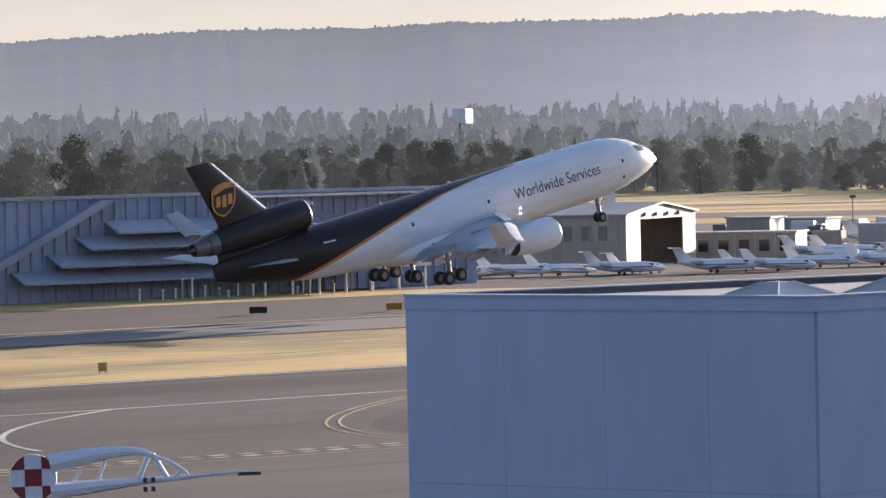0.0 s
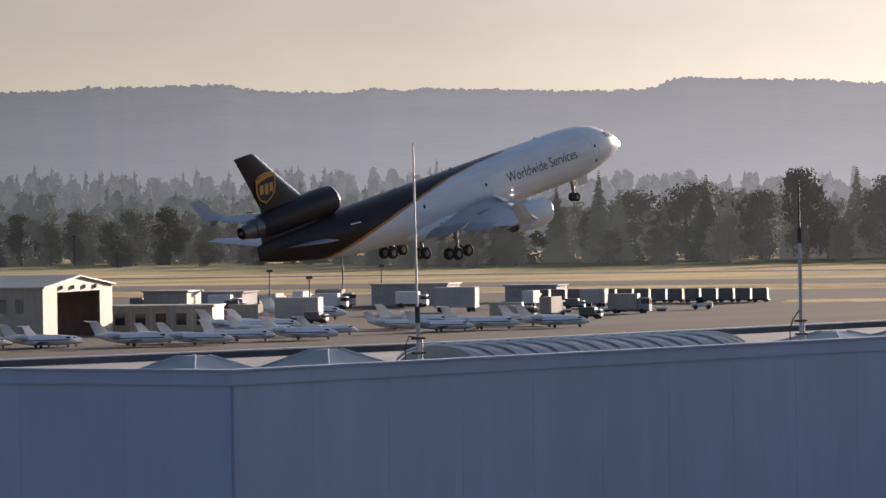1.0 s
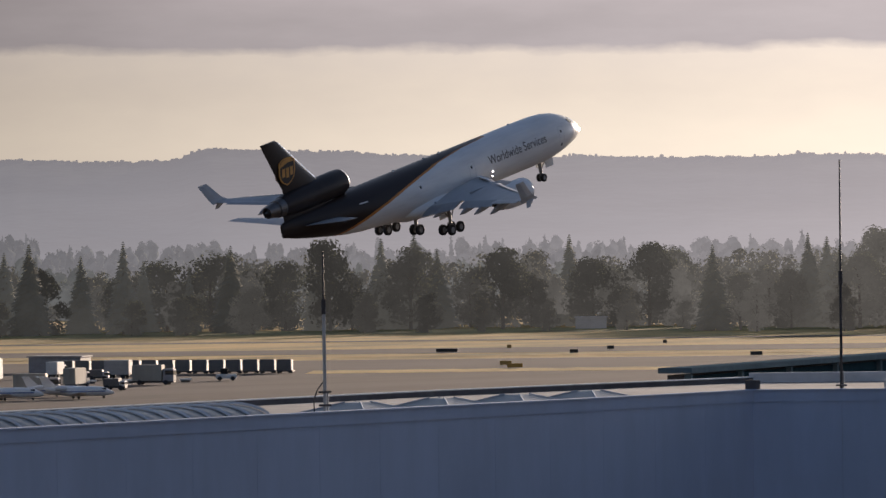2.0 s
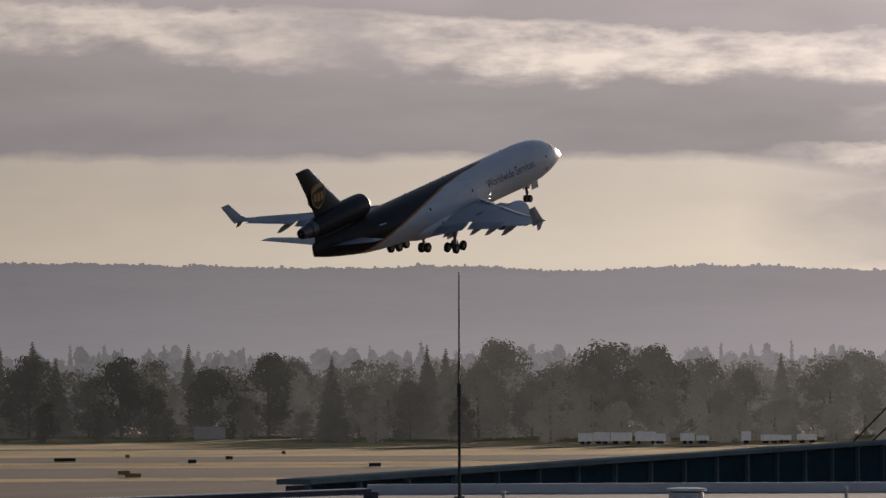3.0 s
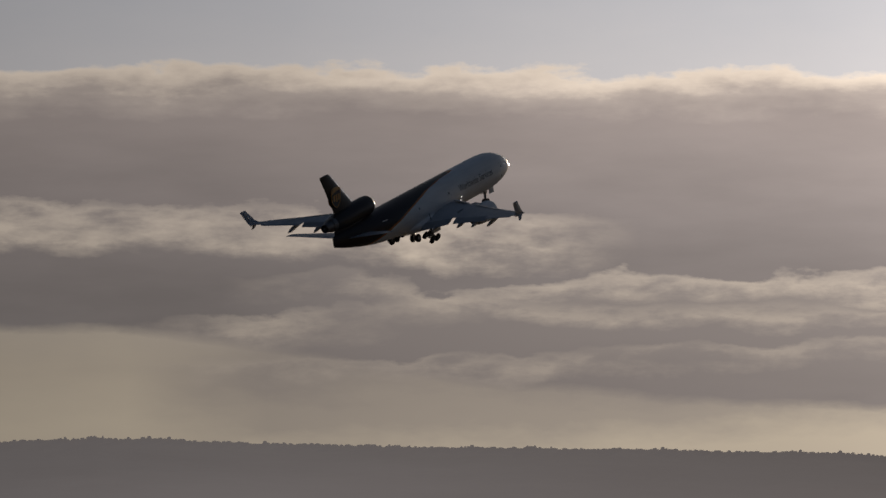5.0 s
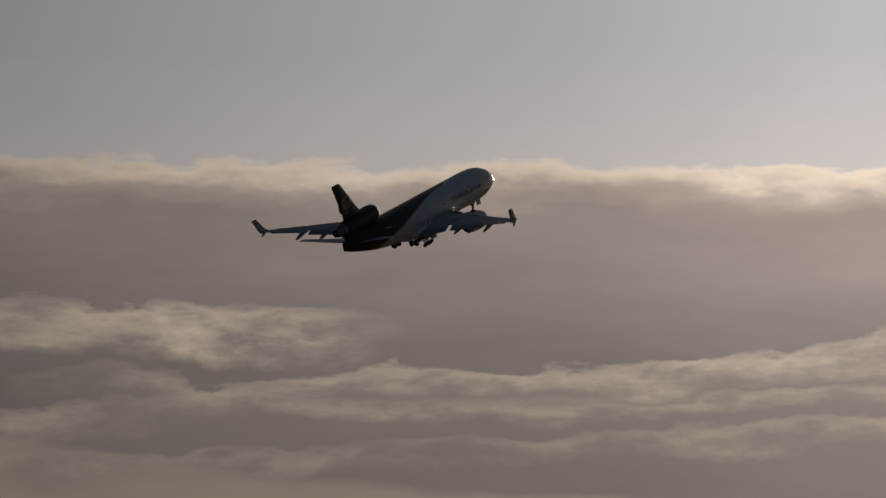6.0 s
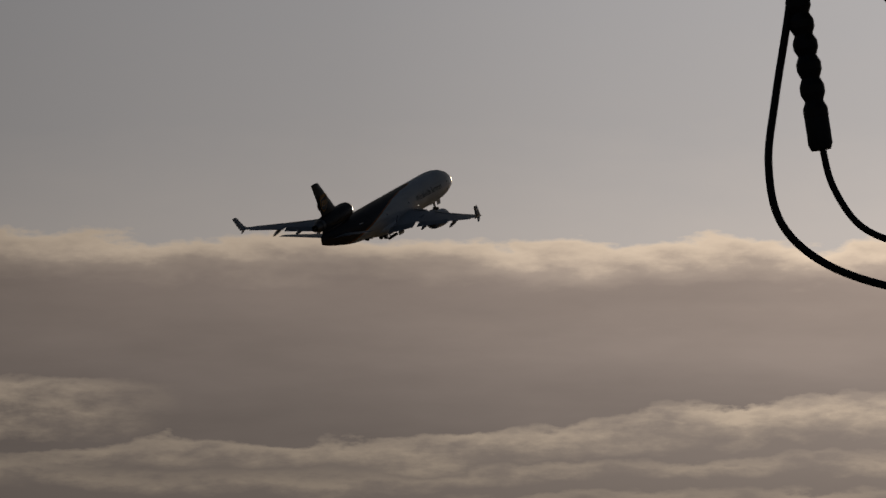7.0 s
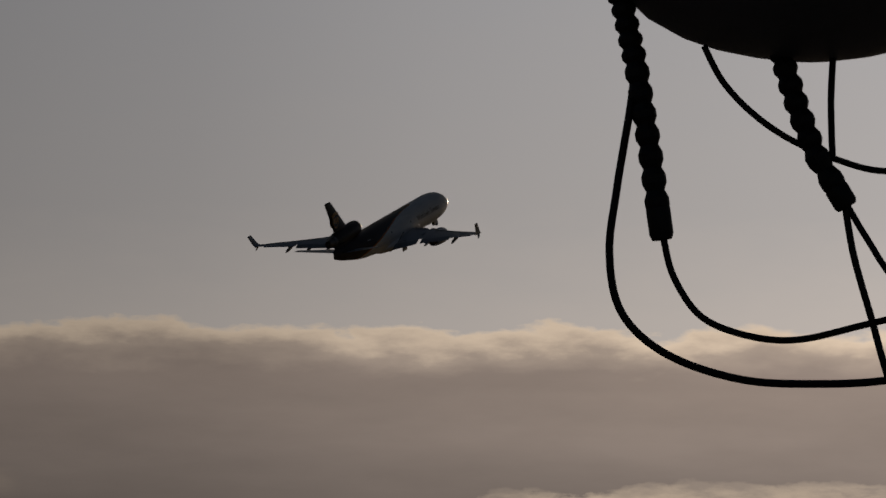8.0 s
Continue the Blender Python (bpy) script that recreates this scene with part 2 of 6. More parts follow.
WALL_PAINT = material("painted_wall_panel", (0.405, 0.475, 0.615), 0.7, size=4, vary=0.08, stretch=(1, 1, 0.25))
ROOF_MEMBRANE = material("roof_membrane", (0.27, 0.27, 0.265), 0.85, size=3, vary=0.2)


def sheet(name, pts, mat, z, label, category, kind="structure"):
    me = mesh_from(name, [(x, y, z) for x, y in pts], [tuple(range(len(pts)))], mat)
    return tagged(new(name, me), label=label, category=category, kind=kind)


def rect(x0, y0, x1, y1):
    return [(x0, y0), (x1, y0), (x1, y1), (x0, y1)]


BEAR = radians(37)


def uv(u, v):
    """Plan coordinates along and across the far field's line of sight."""
    return (u * math.cos(BEAR) - v * math.sin(BEAR), u * math.sin(BEAR) + v * math.cos(BEAR))


def uv_rect(u0, v0, u1, v1):
    return [uv(u0, v0), uv(u1, v0), uv(u1, v1), uv(u0, v1)]


sheet("ground", rect(-2500, -2500, 4900, 4900), DRY_GRASS, 0.0, "dry summer grassland sheet reaching the horizon", "ground")
sheet("apron", rect(-200, -60, 560, 321), ASPHALT, 0.03, "worn grey asphalt apron and taxiway", "apron")
sheet("runway", rect(-600, 405, 1500, 461), DARK_ASPHALT, 0.03, "dark rubber-marked runway asphalt", "runway")
sheet("runway_shoulder", rect(-600, 384, 1500, 404.9), CONCRETE, 0.035, "light concrete runway shoulder", "runway")
sheet("far_ramp", uv_rect(600, -420, 985, 215), ASPHALT, 0.05, "asphalt ramp of the general aviation terminal", "apron")


# ---- field: strips, markings, shoulders ----
def strip(name, u0, u1, v0, v1, mat, z, label, category):
    """An uneven-ended strip across the far field."""
    r = random.Random(int(u0))
    n = 24
    near = [uv(u0 + r.uniform(-2, 2) + 0.015 * abs(v0 + (v1 - v0) * i / n), v0 + (v1 - v0) * i / n) for i in range(n + 1)]
    far = [uv(u1 + r.uniform(-3, 3), v0 + (v1 - v0) * i / n) for i in range(n, -1, -1)]
    return sheet(name, near + far, mat, z, label, category)


strip("far_taxiway", 1045, 1108, -640, 420, ASPHALT, 0.05, "asphalt taxiway crossing the dry field", "taxiway")
strip("far_runway", 1203, 1224, -700, 520, ASPHALT, 0.05, "distant crossing runway of grey asphalt", "runway")
strip("green_verge", 1330, 1420, -700, 600, material("drying_green_grass", (0.40, 0.32, 0.14), 0.95, size=14, vary=0.3, spec=0.1), 0.06, "half-green grass along the tree belt", "verge")
strip("grass_island", 866, 890, -14, 48, DRY_GRASS, 0.08, "pale dry grass island between taxiways", "grass")
strip("grass_island", 1010, 1036, -40, 230, DRY_GRASS, 0.08, "pale dry grass island between taxiways", "grass")
sheet("grass_island", uv_rect(850, -60, 872, -22), DRY_GRASS, 0.085, "pale dry grass island between taxiways", "grass")
sheet("grass_island", rect(330, 462, 460, 474), DRY_GRASS, 0.04, "sunlit dry grass before the run-up shelter", "grass")


def line(name, pts, w, mat, z, label):
    """A painted line along points, as one thin strip."""
    b = Build()
    vs, n = [], len(pts)
    for i, (x, y) in enumerate(pts):
        x0, y0 = pts[max(0, i - 1)]
        x1, y1 = pts[min(n - 1, i + 1)]
        d = math.hypot(x1 - x0, y1 - y0)
        nx, ny = -(y1 - y0) / d, (x1 - x0) / d
        vs += [(x + nx * w / 2, y + ny * w / 2, z), (x - nx * w / 2, y - ny * w / 2, z)]
    b.add(vs, [(2 * i, 2 * i + 1, 2 * i + 3, 2 * i + 2) for i in range(n - 1)])
    ob = part(name, b, mat)
    return tagged(ob, label=label, category="marking", kind="structure")


line("edge_line", [(150, 319.4), (560, 319.9)], 0.9, MARKING, 0.045, "white painted taxiway edge line")


def curve(p, c, q, n=16):
    """Points of a parabola arc from p to q, pulled towards c."""
    return [tuple((1 - k / n) ** 2 * u + 2 * (1 - k / n) * (k / n) * v + (k / n) ** 2 * w for u, v, w in zip(p, c, q)) for k in range(n + 1)]


line("edge_line", [(300, 292.0), (239, 289.0), (211.6, 287.8), (150, 287.4)], 0.6, MARKING, 0.045, "white painted taxiway edge line")
line("curved_line", curve((213, 288.0), (188.0, 273.0), (181.5, 253)), 0.4, MARKING, 0.05, "curved white taxiway lead-in line")
for k in (0.0, 1.1):
    line("curved_line", curve((246, 291 - k), (199.5 + k, 262), (200.9 + k, 240)), 0.2, YELLOW_MARKING, 0.05, "curved yellow taxiway line")
sheet("dark_patch", curve((246, 285), (204, 260), (204, 244)) + [(236, 244), (250, 262)], RUBBER, 0.04, "darker new asphalt patch", "apron")
sheet("rubber_streaks", rect(100, 303, 560, 313), RUBBER, 0.038, "dark worn rubber streaks on the taxiway", "apron")
for row, y in ((0, 238.6), (1, 240.3)):
    for k in range(60):
        x = 160 + k * 2.1 + row * 1.05
        line("hold_dash", [(x, y), (x + 1.2, y)], 0.75, YELLOW_MARKING if (k + row) % 3 else MARKING, 0.05, "dash of a faded holding line")
line("hold_line", [(150, 236.4), (300, 236.4)], 0.3, YELLOW_MARKING, 0.05, "faded yellow holding line")
for y, w in ((226.0, 0.25), (262.0, 0.18), (300.5, 0.3), (316.4, 0.5)):
    line("tar_seam", [(120, y), (420, y + 0.6)], w, RUBBER, 0.042, "dark tar-filled seam in the asphalt")
line("runway_line", [(-300, 409), (1400, 409)], 0.9, MARKING, 0.045, "white runway edge line")
line("shoulder_seam", [(-300, 383.2), (1400, 383.2)], 1.6, DARK_ASPHALT, 0.05, "dark tarred seam along the shoulder")

# ---- the cargo jet ----
def livery():
    """White body, brown tail behind a rising curve, gold edge; all in the jet's own space."""
    m = bpy.data.materials.new("fuselage_paint")
    m.use_nodes = True
    t = m.node_tree
    b = t.nodes["Principled BSDF"]
    co = t.nodes.new("ShaderNodeTexCoord").outputs["Object"]
    sep = t.nodes.new("ShaderNodeSeparateXYZ")
    t.links.new(co, sep.inputs[0])
    s = math_node(t, "SUBTRACT", 30.0, sep.outputs[0])
    zf = math_node(t, "DIVIDE", math_node(t, "ADD", sep.outputs[2], 3.2), 6.4)
    curve = [(-3.0, 51.6), (-1.6, 48.2), (0.1, 42.2), (1.15, 37.6), (1.8, 34.0), (2.5, 29.2), (2.85, 24.0), (2.97, 18.5)]
    edge = ramp_node(t, zf, [((z + 3.2) / 6.4, (v / 60,) * 3) for z, v in curve])
    diff = math_node(t, "SUBTRACT", s, math_node(t, "MULTIPLY", edge, 60.0))
    grime = noise_node(t, scaled(t, co, (0.15, 1, 1)), 1.4, 6, 0.6)
    white = ramp_node(t, grime, [(0.3, (0.72, 0.72, 0.72)), (0.6, (0.83, 0.83, 0.825))])
    brown = ramp_node(t, grime, [(0.3, (0.020, 0.013, 0.013)), (0.6, (0.029, 0.019, 0.017))])
    gold = math_node(t, "MULTIPLY", math_node(t, "GREATER_THAN", diff, 0.0), 1.0)
    k = mix_node(t, gold, white, (0.55, 0.22, 0.05))
    k = mix_node(t, math_node(t, "GREATER_THAN", diff, 1.25), k, brown)
    t.links.new(k, b.inputs["Base Color"])
    t.links.new(math_node(t, "ADD", 0.3, math_node(t, "MULTIPLY", grime, 0.2)), b.inputs["Roughness"])
    b.inputs["Specular IOR Level"].default_value = 0.35
    b.inputs["Coat Weight"].default_value = 0.03
    b.inputs["Coat Roughness"].default_value = 0.12
    return m


JET_PAINT = livery()
JET_BROWN = material("tail_brown_paint", (0.029, 0.020, 0.018), 0.42, spec=0.4, size=3, vary=0.2)
JET_WHITE = material("jet_white_paint", (0.82, 0.82, 0.82), 0.35, size=4, vary=0.06)
JET_GREY = material("wing_grey_paint", (0.42, 0.43, 0.45), 0.42, size=3, vary=0.15, stretch=(0.4, 1, 1))
JET_SEAM = material("door_seam_paint", (0.62, 0.62, 0.63), 0.45, size=2, vary=0.1)
JET_DARK_GREY = material("flap_grey_paint", (0.28, 0.285, 0.30), 0.45, size=2, vary=0.15)
GOLD = material("gold_emblem_paint", (0.62, 0.30, 0.06), 0.45, size=2, vary=0.1)
TEXT_BROWN = material("lettering_paint", (0.045, 0.035, 0.04), 0.5, size=2, vary=0.1)
BARE_METAL = material("bare_metal", (0.62, 0.62, 0.63), 0.28, 1.0, size=1, vary=0.1)
NOZZLE_METAL = material("heat_dulled_metal", (0.22, 0.21, 0.205), 0.42, 0.8, size=0.8, vary=0.3)
BURNT_METAL = material("burnt_nozzle_metal", (0.22, 0.20, 0.19), 0.45, 0.9, size=1, vary=0.2)
TYRE = material("tyre_rubber", (0.022, 0.022, 0.024), 0.75, size=0.6, vary=0.2)
GLASS_DARK = material("dark_glazing", (0.015, 0.018, 0.022), 0.08, size=2, vary=0.1)
LAMP_ON = material("lit_lamp_lens", (1.0, 0.93, 0.82), 0.2, emit=40.0)
LAMP_SMALL = material("small_lamp_lens", (1.0, 0.95, 0.88), 0.2, emit=4.0)
GLOW_RED = material("beacon_lens", (1.0, 0.45, 0.2), 0.3, emit=3.0)

STATIONS = [(0.0, -0.62, 0.06, 0.06), (0.12, -0.6, 0.34, 0.36), (0.4, -0.57, 0.68, 0.72), (0.9, -0.5, 1.05, 1.1), (1.6, -0.4, 1.42, 1.5), (2.5, -0.27, 1.8, 1.85),
            (3.6, -0.13, 2.2, 2.22), (5.0, -0.04, 2.58, 2.56), (6.6, 0.0, 2.84, 2.83), (8.6, 0.0, 2.98, 2.98), (11, 0, 3.01, 3.01), (16, 0, 3.01, 3.01), (22, 0, 3.01, 3.01),
            (28, 0, 3.01, 3.01), (34, 0.0, 3.01, 3.01), (38, 0.06, 2.95, 2.97), (41, 0.2, 2.8, 2.86), (44, 0.3, 2.68, 2.62), (47, 0.5, 2.5, 2.26), (50, 0.78, 2.2, 1.82),
            (53, 1.02, 1.8, 1.3), (55.2, 1.16, 1.42, 0.8), (56.8, 1.24, 1.04, 0.4), (57.7, 1.25, 0.8, 0.14)]


def station(s):
    for a, b in zip(STATIONS, STATIONS[1:]):
        if a[0] <= s <= b[0]:
            f = (s - a[0]) / (b[0] - a[0])
            return tuple(p + (q - p) * f for p, q in zip(a[1:], b[1:]))
    return STATIONS[-1][1:]


def skin(s, deg, out=0.0):
    """A point of the fuselage's skin: metres behind the nose, degrees up from the starboard side."""
    zc, h, w = station(s)
    a = radians(deg)
    return Vector((30 - s, -(w + out) * math.cos(a), zc + (h + out) * math.sin(a)))


def skin_patch(s0, s1, d0, d1, out=0.02, n=5, slant=0.0):
    """A thin raised plate that follows the skin."""
    b = Build()
    top, low = [], []
    for j in range(n + 1):
        d = d0 + (d1 - d0) * j / n
        for i in range(n + 1):
            s = s0 + (s1 - s0) * i / n + slant * j / n
            top.append(skin(s, d, out))
            low.append(skin(s, d, -0.02))
    N = n + 1
    fs = [(j * N + i, j * N + i + 1, (j + 1) * N + i + 1, (j + 1) * N + i) for j in range(n) for i in range(n)]
    rim = [i for i in range(N)] + [j * N + n for j in range(1, N)] + [n * N + i for i in range(n - 1, -1, -1)] + [j * N for j in range(n - 1, 0, -1)]
    o = len(top)
    b.add(top + low, fs + [(rim[k], rim[(k + 1) % len(rim)], o + rim[(k + 1) % len(rim)], o + rim[k]) for k in range(len(rim))])
    return b


def foil(chord_front, chord_back, y, z_front, z_back, thick, n=9):
    """An aerofoil section between a leading and a trailing edge point; distances are metres behind the nose."""
    up, dn = [], []
    for j in range(n + 1):
        f = (1 - math.cos(math.pi * j / n)) / 2
        t = thick * 2.6 * (math.sqrt(f) * 0.62 * (1 - f) + 0.18 * f * (1 - f)) + 0.012
        s, z = chord_front + (chord_back - chord_front) * f, z_front + (z_back - z_front) * f
        up.append((30 - s, y, z + t * 0.62))
        dn.append((30 - s, y, z - t * 0.38))
    return up + dn[::-1]


def vertical_foil(sf, sb, z, thick, y=0.0, n=8):
    ring = []
    for sign in (1, -1):
        for j in (range(n + 1) if sign > 0 else range(n, -1, -1)):
            f = (1 - math.cos(math.pi * j / n)) / 2
            t = thick * 1.3 * (math.sqrt(f) * 0.62 * (1 - f) + 0.18 * f * (1 - f)) + 0.01
            ring.append((30 - (sf + (sb - sf) * f), y + sign * t, z))
    return ring


WING = [(0.0, 22.2, 35.6, -1.5, -2.15, 1.6), (2.8, 23.0, 35.3, -1.3, -2.0, 1.4), (8.5, 27.0, 35.6, -0.95, -1.2, 0.95), (16.0, 32.9, 39.0, -0.36, -0.28, 0.5), (24.5, 39.4, 42.4, 0.6, 0.74, 0.24)]


def wing_at(y):
    y = abs(y)
    for a, b in zip(WING, WING[1:]):
        if a[0] <= y <= b[0]:
            f = (y - a[0]) / (b[0] - a[0])
            return tuple(p + (q - p) * f for p, q in zip(a[1:], b[1:]))
    return WING[-1][1:]


def nacelle(root, name, at, length, r, mat, parent_label=""):
    """Fan cowl with a real intake, lip, fan, nozzle and plug; its axis is x, intake forward."""
    cowl = Build()
    outer = [(0, r * 0.86), (-0.12 * length / 6, r * 0.92), (-0.1 * length, r * 0.985), (-0.3 * length, r), (-0.6 * length, r * 0.95), (-0.8 * length, r * 0.84), (-0.86 * length, r * 0.79)]
    inner = [(-0.87 * length, r * 0.75), (-0.7 * length, r * 0.76), (-0.3 * length, r * 0.78), (-0.12 * length, r * 0.74), (-0.03 * length, r * 0.78), (0, r * 0.86)]
    cowl.turned(outer[1:] + inner[:-2], 32)
    c = part(name, cowl, mat, root, parent_label, True, at)
    lip = Build()
    lip.turned([(-0.12 * length / 6, r * 0.925), (0.0, r * 0.865), (0.015, r * 0.83), (-0.03 * length, r * 0.775), (-0.13 * length, r * 0.735)], 32)
    part("intake_lip", lip, BARE_METAL, c, "polished metal intake lip", True)
    fan = Build()
    for k in range(22):
        a = 2 * math.pi * k / 22
        m = Matrix.Rotation(a, 4, "X")
        fan.add([m @ Vector(p) for p in ((-0.30 * length, 0.02, 0.2), (-0.30 * length - 0.06, 0.12, 0.2), (-0.30 * length - 0.12, 0.3, r * 0.76), (-0.30 * length, 0.12, r * 0.77))], [(0, 1, 2, 3)])
    fan.turned([(-0.2 * length, 0.02), (-0.25 * length, 0.2), (-0.31 * length, 0.33), (-0.32 * length, 0.02)], 16)
    fan.turned([(-0.34 * length, 0.02), (-0.34 * length, r * 0.77)], 24)
    part("fan", fan, BURNT_METAL, c, "dark fan blades and spinner", True)
    core = Build()
    core.turned([(-0.6 * length, r * 0.62), (-0.86 * length, r * 0.58), (-1.0 * length, r * 0.46), (-0.99 * length, r * 0.42), (-0.8 * length, r * 0.4)], 28)
    core.turned([(-0.8 * length, r * 0.3), (-0.98 * length, r * 0.26), (-1.12 * length, 0.03)], 20, 1)
    core.turned([(-0.8 * length, 0.05), (-0.8 * length, r * 0.62)], 20, 1)
    part("exhaust_nozzle", core, [BURNT_METAL, BARE_METAL], c, "dull metal exhaust nozzle", True)
    return c


def wheel(parent, x, y, z, r, w):
    t = Build()
    t.turned([(-w / 2, r * 0.55), (-w / 2, r * 0.82), (-w * 0.36, r * 0.97), (0, r), (w * 0.36, r * 0.97), (w / 2, r * 0.82), (w / 2, r * 0.55)], 20)
    ob = part("tyre", t, TYRE, parent, "black rubber tyre", True, Matrix.Translation((x, y, z)) @ Matrix.Rotation(radians(90), 4, "Z"))
    h = Build()
    h.turned([(-w * 0.3, 0.02), (-w * 0.42, r * 0.28), (-w * 0.34, r * 0.56), (w * 0.34, r * 0.56), (w * 0.42, r * 0.28), (w * 0.3, 0.02)], 16)
    return ob, h


def gear(root, name, s, y, top, axle, rows, label):
    """An undercarriage leg with brace, bogie beam and wheels."""
    x = 30 - s
    leg = Build()
    leg.tube([(x, y, top), (x, y, axle + 0.9), (x, y, axle)], [0.24, 0.22, 0.15], 12)
    leg.tube([(x + 1.6, y, top), (x + 0.15, y, axle + 1.0)], 0.09, 8)
    leg.tube([(x, y * 0.62, top), (x, y, axle + 1.2)], 0.09, 8)
    xs = [a for a, _ in rows]
    if max(xs) > min(xs):
        leg.tube([(x + min(xs), y, axle + 0.02), (x + max(xs), y, axle + 0.02)], 0.15, 10)
    for a in sorted(set(xs)):
        ys = [b for q, b in rows if q == a]
        leg.tube([(x + a, y + min(ys), axle), (x + a, y + max(ys), axle)], 0.1, 10)
    g = part(name, leg, JET_DARK_GREY, root, label, True)
    for a, b in rows:
        r = 0.68 if abs(y) > 1 or s > 20 else 0.52
        ty, hub = wheel(g, x + a, y + b, axle, r, 0.5 if r > 0.6 else 0.38)
        h = hub.mesh("wheel_hub", [JET_DARK_GREY])
        o = new("wheel_hub", auto_smooth(h))
        o.parent = g
        o.matrix_basis = ty.matrix_basis
    return g


def lettering(words, length, mat, parent, s0, z0, name="lettering", label=""):
    cu = bpy.data.curves.new("words", "FONT")
    cu.body, cu.size = words, 1.0
    tmp = bpy.data.objects.new("words", cu)
    scene.collection.objects.link(tmp)
    me = bpy.data.meshes.new_from_object(tmp.evaluated_get(bpy.context.evaluated_depsgraph_get()))
    bpy.data.objects.remove(tmp)
    bm = bmesh.new()
    bm.from_mesh(me)
    w = max(v.co.x for v in bm.verts)
    bmesh.ops.triangulate(bm, faces=bm.faces)
    bmesh.ops.subdivide_edges(bm, edges=[e for e in bm.edges if e.calc_length() > 0.25], cuts=2)
    k = length / w
    for v in bm.verts:
        s, z = s0 - v.co.x * k, z0 + v.co.y * k * 1.12
        zc, h, wd = station(s)
        v.co = Vector((30 - s, -math.sqrt(max(0.01, 1 - ((z - zc) / h) ** 2)) * wd - 0.025, z))
    bm.to_mesh(me)
    bm.free()
    me.materials.clear()
    me.materials.append(mat)
    o = new(name, me)
    o.parent = parent
    return tagged(o, label=label)


def emblem(fin, side):
    """A gold shield with a brown field and plain bars on one side of the fin."""
    def outline(g):
        pts = [(-1.5 + g, 1.15), (-0.9, 1.5 - g), (0, 1.62 - g), (0.9, 1.5 - g), (1.5 - g, 1.15), (1.5 - g, -0.2), (1.3 - g, -0.8), (0.8 - g * 0.5, -1.3 + g * 0.4), (0, -1.7 + g), (-0.8 + g * 0.5, -1.3 + g * 0.4), (-1.3 + g, -0.8), (-1.5 + g, -0.2)]
        return pts
    # the fin's skin leans: half thickness by height
    def place(u, v, off):
        s, z = 55.3 - u * 0.98 - 0.22 * v, 8.05 + v * 0.98
        return (30 - s, side * (0.40 - 0.035 * (z - 6.0) + off), z)
    for name, g, off, mat in (("emblem_shield", 0.0, 0.02, GOLD), ("emblem_field", 0.2, 0.035, JET_BROWN)):
        b = Build()
        p = outline(g)
        b.loft([[place(u, v, off - 0.06) for u, v in p], [place(u, v, off) for u, v in p]])
        part(name, b, mat, fin)
    for u0, v0, u1, v1 in ((-0.95, -0.6, -0.42, 0.4), (-0.2, -0.75, 0.32, 0.4), (0.54, -0.6, 1.06, 0.4)):
        b = Build()
        q = [(u0, v0), (u1, v0), (u1, v1), (u0, v1)]
        b.loft([[place(u, v, 0.0) for u, v in q], [place(u, v, 0.05) for u, v in q]])
        part("emblem_bar", b, GOLD, fin)
    b = Build()
    q = [(-1.28, 0.62), (0.2, 1.0), (1.28, 0.98), (1.28, 1.1), (0.6, 1.36), (0, 1.4), (-0.8, 1.3), (-1.28, 1.05)]
    b.loft([[place(u, v, 0.0) for u, v in q], [place(u, v, 0.045) for u, v in q]])
    part("emblem_cap", b, GOLD, fin)


GEARS = {}


